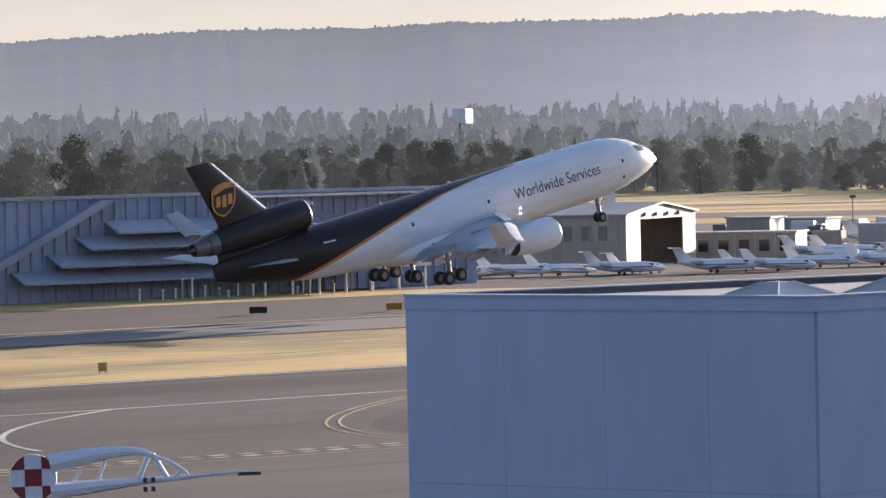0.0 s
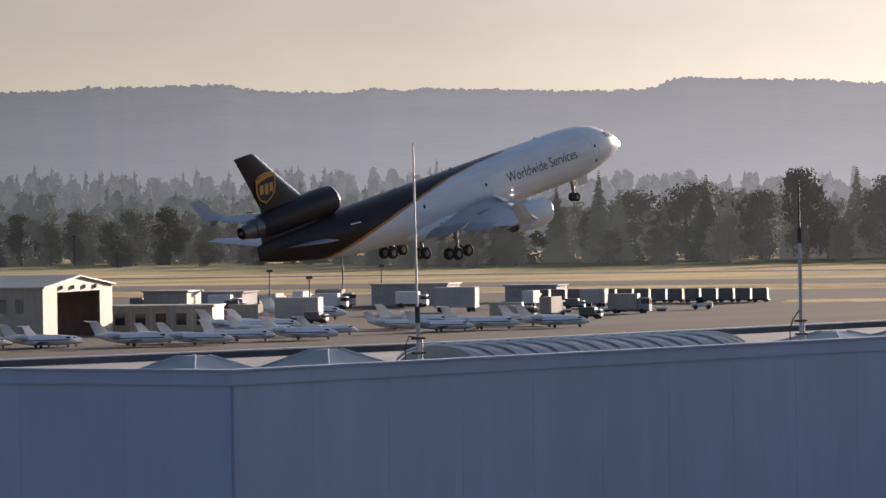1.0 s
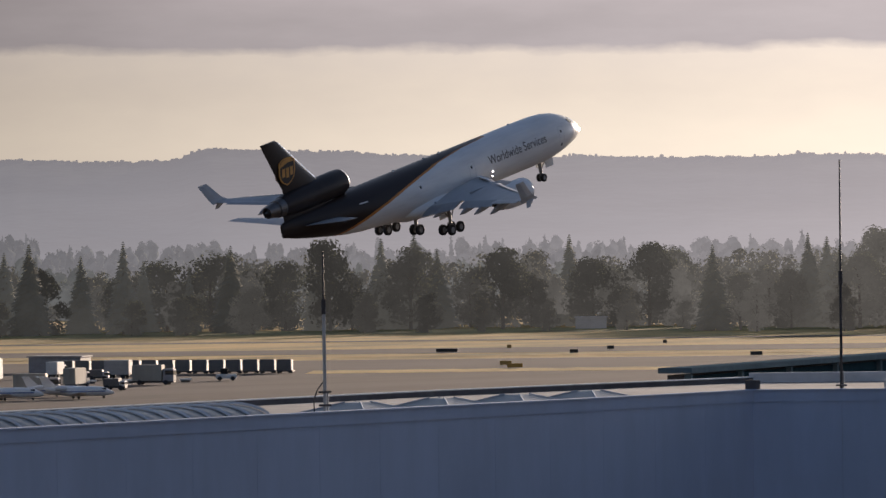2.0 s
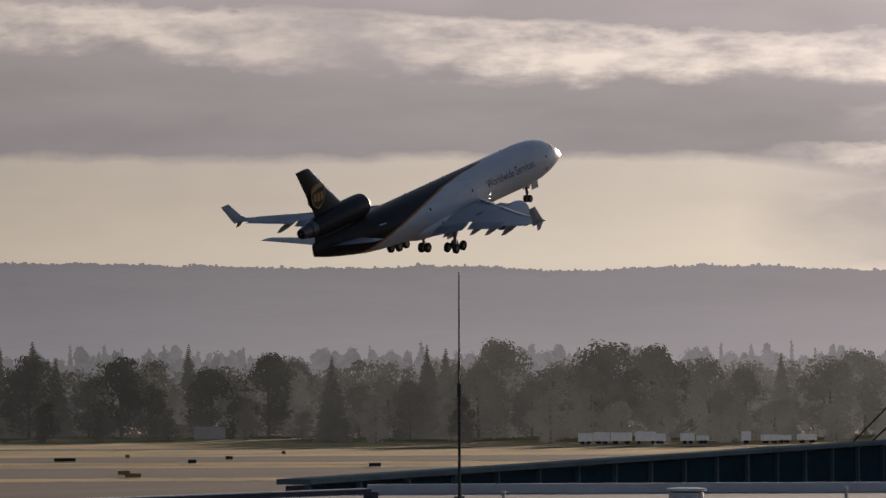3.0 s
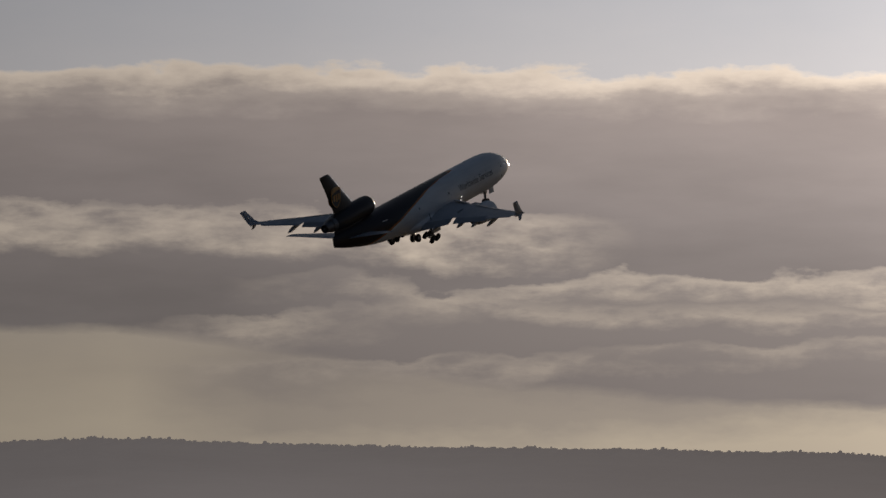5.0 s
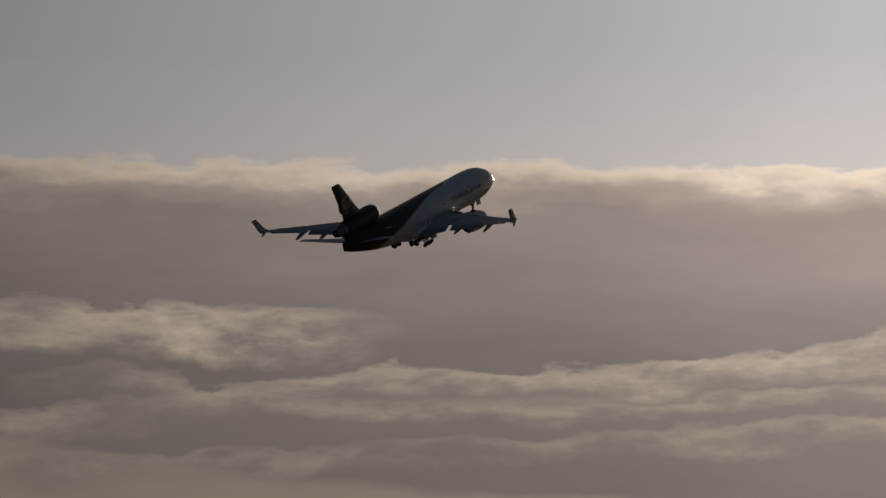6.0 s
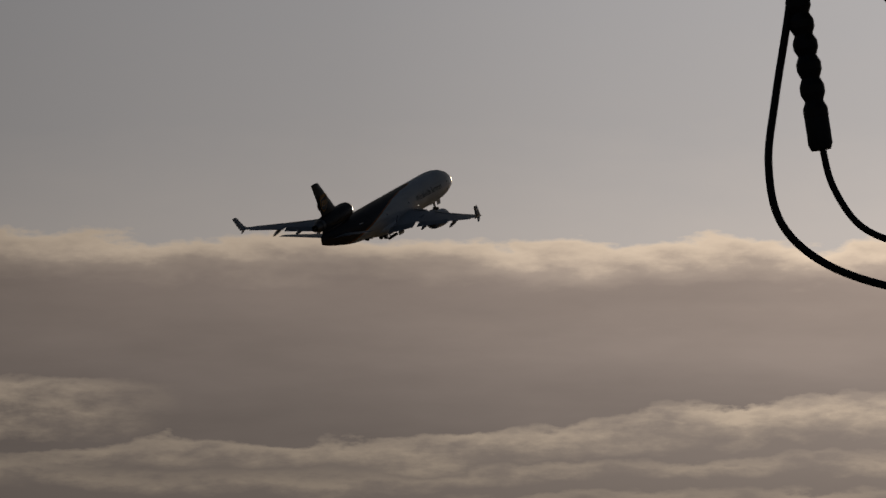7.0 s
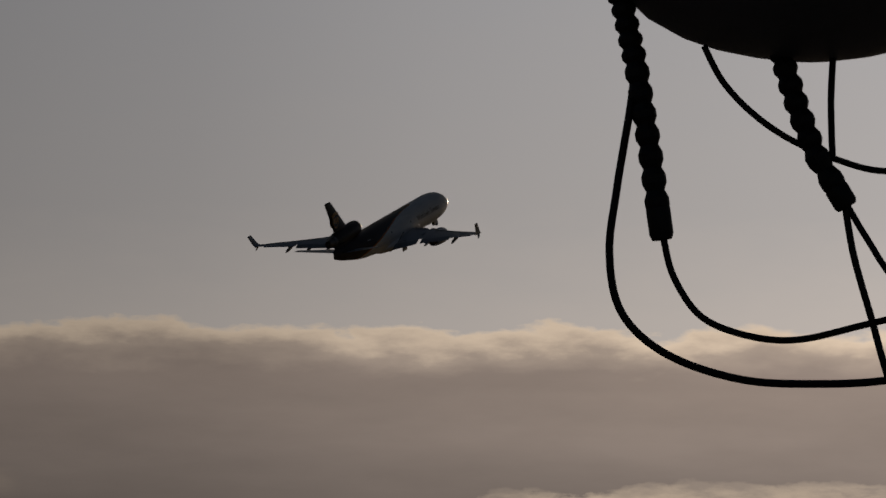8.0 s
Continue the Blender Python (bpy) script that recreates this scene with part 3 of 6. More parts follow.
def cargo_jet():
    jet = empty("cargo_jet", "three-engined brown and white cargo jet climbing, wheels down", "aircraft")
    n = 48
    b = Build()
    b.loft([[(30 - s, -w * math.cos(2 * math.pi * i / n), zc + h * math.sin(2 * math.pi * i / n)) for i in range(n)] for s, zc, h, w in STATIONS])
    body = part("fuselage", b, JET_PAINT, jet, "white body with dark brown rear and gold edge", True)
    # wing-body fairing
    f = Build()
    rows = [(20.5, 0.4, 0.3), (23, 2.5, 1.15), (27, 3.35, 1.5), (32, 3.4, 1.6), (36, 2.7, 1.25), (39.5, 0.6, 0.3)]
    f.loft([[(30 - s, w * math.cos(2 * math.pi * i / 24), -2.15 + h * math.sin(2 * math.pi * i / 24)) for i in range(24)] for s, w, h in rows])
    part("belly_fairing", f, JET_WHITE, jet, "white belly fairing", True)
    # flight deck windows
    for side in (1, -1):
        for s0, s1, d0, d1, sl in ((1.75, 2.35, 47, 66, 0.45), (2.25, 2.95, 33, 51, 0.4), (2.9, 3.65, 29, 45, 0.35)):
            p = skin_patch(s0, s1, d0, d1, 0.02, 3, sl)
            if side < 0:
                p.v = [(x, -y, z) for x, y, z in p.v]
            part("cockpit_window", p, GLASS_DARK, body, "dark cockpit glazing", True)
    for s, d in ((6.4, 8), (24.8, 9), (34.8, 10), (6.4, -27)):
        part("door_window", skin_patch(s, s + 0.28, d, d + 7, 0.015, 2), GLASS_DARK, body)
    for s0, s1, d0, d1 in ((5.9, 7.0, -14, 24), (24.3, 25.4, -14, 24)):
        for a in (skin_patch(s0, s0 + 0.06, d0, d1, 0.012, 4), skin_patch(s1, s1 + 0.06, d0, d1, 0.012, 4), skin_patch(s0, s1, d1, d1 + 1.2, 0.012, 4)):
            part("door_seam", a, JET_SEAM, body)
    part("registration_bar", skin_patch(44.3, 45.7, 22.5, 25.5, 0.015, 3), JET_WHITE, body)
    lettering("Worldwide Services", 11.6, TEXT_BROWN, body, 21.5, 0.02, label="dark lettering reading Worldwide Services")
    for s, d in ((21.0, -18), (20.9, -30)):
        o = skin(s, d, 0.05)
        l = Build()
        l.turned([(-0.08, 0.02), (-0.06, 0.06), (0, 0.075), (0.06, 0.06), (0.08, 0.02)], 10)
        part("wing_root_lamp", l, LAMP_SMALL, body, "lit white lamp", True, Matrix.Translation(o))
    # landing lights, made bright enough to add the sun glint on the nose
    for y in (-1, 1):
        l = Build()
        l.turned([(-0.2, 0.02), (-0.14, 0.2), (0, 0.27), (0.14, 0.2), (0.2, 0.02)], 12)
        zc, h, w = station(0.75)
        part("landing_light", l, LAMP_ON, body, "lit landing light, doubling as the nose glint", True, Matrix.Translation((30 - 0.7, y * w * 0.86, zc - 0.12)))
    for s, d in ((13, 90), (27, 90), (36, 88), (30, 90)):
        a = Build()
        o = skin(s, d)
        a.loft([[(o.x - 0.35, -0.03, o.z - 0.05), (o.x + 0.3, -0.03, o.z - 0.05), (o.x + 0.3, 0.03, o.z - 0.05), (o.x - 0.35, 0.03, o.z - 0.05)],
                [(o.x - 0.4, -0.01, o.z + 0.24), (o.x - 0.15, -0.01, o.z + 0.24), (o.x - 0.15, 0.01, o.z + 0.24), (o.x - 0.4, 0.01, o.z + 0.24)]])
        part("blade_antenna", a, JET_WHITE, body)
    # tail engine, its pylon and the fin
    at = Matrix.Translation((30 - 45.8, 0, 4.4)) @ Matrix.Rotation(radians(-1.5), 4, "Y")
    tail = nacelle(jet, "tail_engine", at, 11.0, 1.62, JET_BROWN, "brown tail engine nacelle at the fin's base")
    duct = Build()
    duct.turned([(-6.0, 1.58), (-8.5, 1.5), (-10.3, 1.32), (-11.3, 1.2), (-11.3, 1.05), (-10.3, 1.0), (-9.0, 0.9)], 32)
    part("tail_duct", duct, JET_BROWN, tail, "", True)
    noz = Build()
    noz.turned([(-11.0, 1.12), (-11.35, 1.17), (-12.3, 1.04), (-12.32, 0.96), (-11.0, 0.9)], 28)
    part("tail_nozzle", noz, NOZZLE_METAL, tail, "bright metal tail exhaust nozzle", True)
    noz = Build()
    noz.turned([(-11.6, 0.95), (-12.6, 0.92), (-13.9, 0.66), (-13.9, 0.58), (-12.4, 0.5)], 24)
    noz.turned([(-12.4, 0.5), (-13.6, 0.36), (-14.3, 0.03)], 20)
    part("tail_exhaust_cone", noz, BURNT_METAL, tail, "dark exhaust cone", True)
    py = Build()
    py.loft([vertical_foil(46.6, 57.0, z, t) for z, t in ((1.6, 2.6), (2.4, 2.2), (3.2, 2.3), (4.3, 2.5))])
    part("tail_pylon", py, JET_BROWN, jet, "", True)
    fin = Build()
    fin.loft([vertical_foil(a, c, z, t) for z, a, c, t in ((4.6, 47.6, 56.2, 1.25), (6.0, 50.3, 56.4, 1.1), (9.0, 53.2, 57.6, 0.8), (11.7, 55.75, 58.75, 0.5), (12.0, 56.2, 58.9, 0.42))])
    fo = part("fin", fin, JET_BROWN, jet, "dark brown swept fin with gold shield", True)
    emblem(fo, -1)
    emblem(fo, 1)
    le = Build()
    le.loft([[(30 - s + 0.03, -w, z), (30 - s + 0.1, 0, z), (30 - s + 0.03, w, z), (30 - s - 0.22, w * 2.2, z), (30 - s - 0.22, -w * 2.2, z)] for s, z, w in ((50.28, 6.0, 0.07), (53.18, 9.0, 0.06), (55.75, 11.7, 0.05))])
    part("fin_leading_edge", le, BARE_METAL, fo, "bare metal leading edge")
    for side in (1, -1):
        st = Build()
        st.loft([foil(a, c, side * y, z, z2, t) for y, a, c, z, z2, t in ((0.6, 47.9, 54.6, 0.45, 1.07, 0.34), (4.0, 50.6, 55.3, 1.1, 1.54, 0.24), (9.2, 54.3, 56.7, 2.06, 2.3, 0.12))])
        part("tailplane", st, JET_GREY, jet, "pale grey tailplane", True)
        w = Build()
        w.loft([foil(a, c - (1.5 if y < 22 else 0.3), side * y, zf, zb, t) for y, a, c, zf, zb, t in WING])
        wing = part("wing", w, JET_GREY, jet, "pale grey swept wing", True)
        # slats along the leading edge, flaps along the trailing edge
        for y0, y1 in ((3.6, 7.2), (10.0, 14.2), (14.4, 18.6), (18.8, 23.2)):
            sl = Build()
            rings = []
            for y in (y0, y1):
                a, c, zf, zb, t = wing_at(y)
                q = 0.11 * (c - a) + 0.25
                rings.append([(30 - a + 0.42, side * y, zf - 0.36), (30 - a + 0.36, side * y, zf - 0.12), (30 - a - q * 0.3, side * y, zf + t * 0.42 + 0.02), (30 - a - q, side * y, zf + t * 0.6 + 0.03), (30 - a - q * 0.5, side * y, zf + t * 0.2), (30 - a + 0.1, side * y, zf - 0.42)])
            sl.loft(rings)
            part("slat", sl, JET_WHITE, wing, "white leading-edge slat", True)
        for y0, y1 in ((3.0, 8.2), (9.2, 17.0)):
            fl = Build()
            rings = []
            for y in (y0, y1):
                a, c, zf, zb, t = wing_at(y)
                ch = 0.15 * (c - a) + 0.5
                rings.append(foil(c - 1.62, c - 1.62 + ch, side * y, zb + 0.02, zb + 0.02 - ch * 0.36, 0.3, 6))
            fl.loft(rings)
            part("flap", fl, JET_DARK_GREY, wing, "lowered flap", True)
        al = Build()
        al.loft([foil(wing_at(y)[1] - 1.3, wing_at(y)[1], side * y, wing_at(y)[3], wing_at(y)[3] - 0.08, 0.2, 5) for y in (17.2, 23.0)])
        part("aileron", al, JET_GREY, wing, "", True)
        for y in (5.6, 11.0, 14.6, 18.4):
            a, c, zf, zb, t = wing_at(y)
            fr = Build()
            fr.loft([[(30 - s, side * y + w * math.cos(2 * math.pi * i / 10), z + h * math.sin(2 * math.pi * i / 10)) for i in range(10)]
                     for s, w, h, z in ((c - 3.4, 0.05, 0.05, zb - 0.25), (c - 2.6, 0.22, 0.3, zb - 0.42), (c - 0.8, 0.26, 0.4, zb - 0.62), (c + 0.5, 0.18, 0.3, zb - 0.85), (c + 1.3, 0.03, 0.05, zb - 1.0))])
            part("flap_fairing", fr, JET_DARK_GREY, wing, "", True)
        wl = Build()
        wl.loft([[(30 - a, side * (y - 0.05), z), (30 - (a + c) / 2, side * (y + 0.06), z), (30 - c, side * y, z), (30 - (a + c) / 2, side * (y - 0.1), z)]
                 for z, y, a, c in ((0.6, 24.45, 39.6, 42.5), (1.2, 24.75, 40.5, 42.8), (3.25, 25.2, 42.3, 43.9))])
        part("winglet", wl, JET_GREY, wing, "upswept pale winglet")
        wd = Build()
        wd.loft([[(30 - a, side * (y - 0.04), z), (30 - (a + c) / 2, side * (y + 0.05), z), (30 - c, side * y, z), (30 - (a + c) / 2, side * (y - 0.06), z)] for z, y, a, c in ((0.7, 24.5, 39.9, 41.6), (-0.1, 24.75, 41.2, 42.0))])
        part("lower_winglet", wd, JET_GREY, wing)
        na = nacelle(jet, "wing_engine", Matrix.Translation((30 - 21.9, side * 8.3, -2.95)), 6.2, 1.6, JET_WHITE, "white wing engine nacelle")
        pyl = Build()
        pyl.loft([vertical_foil(a, c, z, t, side * 8.3) for z, a, c, t in ((-1.6, 23.4, 30.6, 0.5), (-1.0, 25.2, 32.0, 0.5), (-0.6, 26.4, 32.6, 0.4))])
        part("engine_pylon", pyl, JET_GREY, jet, "", True)
        GEARS[side] = gear(jet, "main_gear", 33.1, side * 5.1, -1.6, -4.9, [(0.82, -0.7), (0.82, 0.7), (-0.82, -0.7), (-0.82, 0.7)], "main undercarriage leg with four wheels")
        dr = Build()
        dr.box(30 - 34.3, side * 4.5 - 0.04, -3.6, 30 - 32.0, side * 4.5 + 0.04, -2.3, m=None)
        part("gear_door", dr, JET_WHITE, jet, "open white gear door")
    GEARS[0] = gear(jet, "centre_gear", 33.6, 0.0, -2.9, -4.95, [(0, -0.5), (0, 0.5)], "centre undercarriage leg with two wheels")
    GEARS[2] = gear(jet, "nose_gear", 8.4, 0.0, -2.6, -4.95, [(0, -0.34), (0, 0.34)], "nose undercarriage leg with two wheels")
    for y in (-0.75, 0.75):
        d = Build()
        d.box(30 - 8.2, y - 0.03, -3.75, 30 - 6.6, y + 0.03, -2.75)
        part("nose_gear_door", d, JET_WHITE, jet)
    return jet


plane = cargo_jet()

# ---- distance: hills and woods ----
def haze_glow(m, glow, amount, grain=0.03, uneven=0.0, fade=0.0, share=0.0, single=0.0, sunward=1.0):
    """Evening haze painted into a far thing's emission: grows towards the sun, thins with height."""
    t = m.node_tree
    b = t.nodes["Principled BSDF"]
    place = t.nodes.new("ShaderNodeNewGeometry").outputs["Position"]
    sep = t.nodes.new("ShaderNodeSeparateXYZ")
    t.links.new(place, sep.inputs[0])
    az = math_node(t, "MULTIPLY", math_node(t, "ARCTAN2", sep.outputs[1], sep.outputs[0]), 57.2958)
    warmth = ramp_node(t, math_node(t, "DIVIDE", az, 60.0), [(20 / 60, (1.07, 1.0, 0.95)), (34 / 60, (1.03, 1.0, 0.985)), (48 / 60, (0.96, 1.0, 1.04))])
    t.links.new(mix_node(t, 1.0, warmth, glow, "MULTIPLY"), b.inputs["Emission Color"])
    # patchy glow paints lighter and darker crowns into the emission
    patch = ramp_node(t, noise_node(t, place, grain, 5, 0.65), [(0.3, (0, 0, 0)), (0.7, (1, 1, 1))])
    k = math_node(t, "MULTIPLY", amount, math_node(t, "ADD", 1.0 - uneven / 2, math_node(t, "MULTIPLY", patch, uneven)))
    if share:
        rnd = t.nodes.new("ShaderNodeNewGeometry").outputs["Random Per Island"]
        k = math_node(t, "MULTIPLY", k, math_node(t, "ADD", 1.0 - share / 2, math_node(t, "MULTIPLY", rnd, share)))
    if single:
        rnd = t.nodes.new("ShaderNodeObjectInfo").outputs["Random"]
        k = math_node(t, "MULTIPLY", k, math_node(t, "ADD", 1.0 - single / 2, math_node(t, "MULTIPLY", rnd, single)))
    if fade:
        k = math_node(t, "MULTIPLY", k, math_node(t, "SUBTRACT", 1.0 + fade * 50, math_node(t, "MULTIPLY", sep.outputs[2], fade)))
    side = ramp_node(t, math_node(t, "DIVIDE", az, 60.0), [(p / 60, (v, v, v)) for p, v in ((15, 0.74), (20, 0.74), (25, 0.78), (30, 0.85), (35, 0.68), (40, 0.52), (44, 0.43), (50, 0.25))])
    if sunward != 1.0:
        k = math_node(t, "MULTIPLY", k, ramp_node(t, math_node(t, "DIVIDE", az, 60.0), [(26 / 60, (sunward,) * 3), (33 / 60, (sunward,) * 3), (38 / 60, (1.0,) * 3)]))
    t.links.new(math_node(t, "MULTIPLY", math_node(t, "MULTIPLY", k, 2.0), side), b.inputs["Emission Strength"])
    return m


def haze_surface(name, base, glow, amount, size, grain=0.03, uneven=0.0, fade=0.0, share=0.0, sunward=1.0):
    """Woodland far off, with evening haze painted on as emission."""
    return haze_glow(material(name, base, 0.95, size=size, vary=0.3, spec=0.0), glow, amount, grain, uneven, fade, share, 0.0, sunward)


# ridge and far woods: their haze is a glow on the surface itself
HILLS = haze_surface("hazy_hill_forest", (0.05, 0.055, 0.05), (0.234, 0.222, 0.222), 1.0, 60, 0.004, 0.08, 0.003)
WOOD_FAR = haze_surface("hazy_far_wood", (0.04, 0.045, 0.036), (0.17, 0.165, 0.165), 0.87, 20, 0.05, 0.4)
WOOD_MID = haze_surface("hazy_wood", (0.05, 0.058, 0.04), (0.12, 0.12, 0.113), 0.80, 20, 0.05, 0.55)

RIDGE = [(70, 0.95), (54.7, 1.08), (53.3, 1.13), (52.1, 1.16), (50.8, 1.16), (50.0, 1.19), (48.6, 1.19), (46.3, 1.24), (45.2, 1.14), (44.2, 1.17), (41.8, 1.12),
         (41.1, 1.25), (39.9, 1.21), (39.1, 1.16), (35.6, 1.1), (34.5, 1.12), (33.2, 1.06), (32.3, 1.1), (31.2, 1.11), (30.7, 1.07), (29.2, 1.03), (28.1, 1.0),
         (26.6, 0.98), (24.4, 0.93), (22.8, 0.87), (18, 0.82), (5, 0.7)]


def far_hills():
    """One long wooded ridge: a rounded slope whose crest carries a fringe of treetops."""
    r = random.Random(5)
    D = 4200.0
    b = Build()
    n = 900
    rings = []
    for i in range(n + 1):
        a = 70 - 65 * i / n
        for (a0, e0), (a1, e1) in zip(RIDGE, RIDGE[1:]):
            if a1 <= a <= a0:
                f = (a0 - a) / (a0 - a1)
                f = f * f * (3 - 2 * f)
                el = e0 + (e1 - e0) * f
        z = 18 + D * math.tan(radians(el)) - 2 + 2.0 * noise.noise((a * 3, 0, 1)) + 1.2 * noise.noise((a * 14, 3, 1))
        c, s = math.cos(radians(a)), math.sin(radians(a))
        rings.append([(c * (D - 900), s * (D - 900), 0), (c * (D - 500), s * (D - 500), z * 0.42), (c * (D - 180), s * (D - 180), z * 0.8), (c * D, s * D, z), (c * (D + 300), s * (D + 300), z * 0.7), (c * (D + 500), s * (D + 500), 0)])
        for k in range(6):
            if r.random() < 0.6 + 0.5 * noise.noise((a * 2.2, 7, 2)):
                aa = radians(a + r.uniform(-0.04, 0.04))
                h, w, d = r.uniform(-0.6, 0.9) + 1.4 * (r.random() < 0.05), r.uniform(1.2, 3.2), D - r.uniform(0, 30)
                x, y, u = d * math.cos(aa), d * math.sin(aa), (-math.sin(aa), math.cos(aa))
                b.add([(x + u[0] * w, y + u[1] * w, z - 4), (x - u[0] * w, y - u[1] * w, z - 4), (x - 3, y - 3, z - 4), (x + u[0] * w * 0.5, y + u[1] * w * 0.5, z + h * 0.7), (x - u[0] * w * 0.5, y - u[1] * w * 0.5, z + h * 0.75), (x, y, z + h)],
                      [(0, 1, 4, 3), (3, 4, 5), (0, 2, 5, 3), (1, 2, 5, 4)])
    b.loft(rings, 0, None, False, False)
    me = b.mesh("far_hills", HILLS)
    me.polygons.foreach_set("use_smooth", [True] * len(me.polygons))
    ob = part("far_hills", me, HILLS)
    tagged(ob, label="long hazy wooded ridge on the horizon", category="hills", kind="structure")


far_hills()


def leaf_cloud(b, r, c, rad, count, size, squash=0.8):
    """Small tilted leaf tufts in the shell of one lobe."""
    for _ in range(count):
        d = Vector((r.gauss(0, 1), r.gauss(0, 1), r.gauss(0, 1))).normalized()
        p = Vector(c) + Vector((d.x, d.y, d.z * squash)) * rad * r.uniform(0.62, 1.08)
        u = Vector((r.gauss(0, 1), r.gauss(0, 1), r.gauss(0, 1))).normalized()
        v = d.cross(u).normalized() if d.cross(u).length > 0.05 else d.orthogonal()
        u = v.cross(d).normalized()
        s = size * r.uniform(0.6, 1.4)
        k = len(b.v)
        b.add([p - u * s, p + v * s * 0.8 + d * s * 0.25, p + u * s, p - v * s * 0.8 + d * s * 0.25], [(0, 1, 2, 3)])
        lean = (d + Vector((0, 0, 0.25))).normalized()
        for q in range(4):
            b.n[k + q] = tuple(lean)


def leafy_mesh(name, b, mat):
    """A mesh whose leaf tufts shade with the lobe that carries them."""
    me = mesh_from(name, b.v, b.f, mat)
    me.polygons.foreach_set("use_smooth", [True] * len(me.polygons))
    me.normals_split_custom_set_from_vertices([b.n.get(k, (0.0, 0.0, 0.0)) for k in range(len(b.v))])
    return me


def far_woods():
    """Uncountable treetops of the flat woods between the field and the ridge."""
    r = random.Random(11)
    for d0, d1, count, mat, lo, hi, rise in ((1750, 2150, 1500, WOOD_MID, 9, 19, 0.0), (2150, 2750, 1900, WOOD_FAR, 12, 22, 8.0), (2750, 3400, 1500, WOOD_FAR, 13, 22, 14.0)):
        b = Build()
        # the rising ground that carries them
        for i in range(60):
            a0, a1 = radians(60 - i * 0.8), radians(60 - (i + 1) * 0.8)
            b.add([(d0 * math.cos(a0), d0 * math.sin(a0), 0.1), (d0 * math.cos(a1), d0 * math.sin(a1), 0.1), (d1 * math.cos(a1), d1 * math.sin(a1), rise + 7), (d1 * math.cos(a0), d1 * math.sin(a0), rise + 7)], [(0, 1, 2, 3)])
        for _ in range(count):
            a, d = r.uniform(13, 59), r.uniform(d0, d1)
            base = (rise + 7) * (d - d0) / (d1 - d0)
            more = 1.0 if a > 43 else 0.72
            h, w = r.uniform(lo, hi) * more, r.uniform(2.5, 5.5)
            conifer = r.random() < 0.3
            x, y = d * math.cos(radians(a)), d * math.sin(radians(a))
            prof = ((0.0, 0.5), (0.12, 1.0), (0.3, 0.7), (0.5, 0.62), (0.7, 0.36), (0.88, 0.2), (1.0, 0.03)) if conifer else ((0.0, 0.6), (0.2, 0.95), (0.45, 1.05), (0.65, 0.92), (0.85, 0.62), (0.95, 0.35), (1.0, 0.1))
            w *= 0.6 if conifer else 1.05
            h *= 1.0 if conifer else 0.82
            rings = []
            for f, q in prof:
                rings.append([(x + w * q * r.uniform(0.65, 1.3) * math.cos(k * 1.047 + f * 2), y + w * q * r.uniform(0.65, 1.3) * math.sin(k * 1.047 + f * 2), base + h * f + r.uniform(-0.5, 0.5) * (0 < f < 1)) for k in range(6)])
            b.loft(rings, 0, None, False)
            for k in range(5 if not conifer else 4):
                f = (0.3, 0.5, 0.7, 0.85, 0.93)[k]
                aa = r.uniform(0, 6.28)
                e = w * (0.7 - 0.45 * f) * (1 if not conifer else 0.7)
                leaf_cloud(b, r, (x + e * math.cos(aa), y + e * math.sin(aa), base + h * f), w * (0.5 if not conifer else 0.42 * (1.25 - f)), 11, 0.85)
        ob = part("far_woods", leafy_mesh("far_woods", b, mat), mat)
        tagged(ob, label="hazy mixed woods beyond the airfield", category="woods", kind="stuff")


far_woods()


def treetop(bearing):
    """Height of the belt by bearing, metres."""
    marks = [(60, 16), (50.5, 15.5), (49.5, 15), (45.6, 15), (44.5, 16.5), (43, 19), (40, 20.5), (37, 21), (34, 22), (31, 21.5), (28, 20), (24, 19), (15, 18)]
    for (a, h), (c, k) in zip(marks, marks[1:]):
        if c <= bearing <= a:
            return h + (k - h) * (a - bearing) / (a - c)
    return 15.0


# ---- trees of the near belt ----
def hazed_foliage(name, base, tint):
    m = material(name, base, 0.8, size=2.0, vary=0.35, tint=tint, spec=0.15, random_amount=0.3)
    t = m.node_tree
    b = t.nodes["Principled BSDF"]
    # haze put into the leaves' own emission, with patches that lighten and darken crowns
    haze_glow(m, (0.085, 0.082, 0.072), 0.72, 0.05, 0.6, 0.0, 0.05, 0.5, 1.3)
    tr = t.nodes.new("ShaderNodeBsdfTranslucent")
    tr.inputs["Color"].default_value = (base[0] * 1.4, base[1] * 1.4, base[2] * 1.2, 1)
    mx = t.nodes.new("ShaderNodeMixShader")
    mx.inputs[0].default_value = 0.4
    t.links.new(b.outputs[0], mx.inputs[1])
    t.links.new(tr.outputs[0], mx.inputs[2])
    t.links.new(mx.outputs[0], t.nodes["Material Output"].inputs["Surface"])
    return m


LEAF = hazed_foliage("hazed_broad_leaves", (0.115, 0.125, 0.072), (0.075, 0.085, 0.05))
LEAF_LIGHT = hazed_foliage("hazed_light_leaves", (0.12, 0.122, 0.08), (0.085, 0.088, 0.06))
NEEDLES = hazed_foliage("hazed_conifer_needles", (0.10, 0.108, 0.092), (0.075, 0.08, 0.07))
# trunks carry a weaker painted haze glow
BARK = haze_glow(material("hazed_bark", (0.12, 0.09, 0.07), 0.9, size=1, vary=0.3), (0.085, 0.082, 0.072), 0.3)


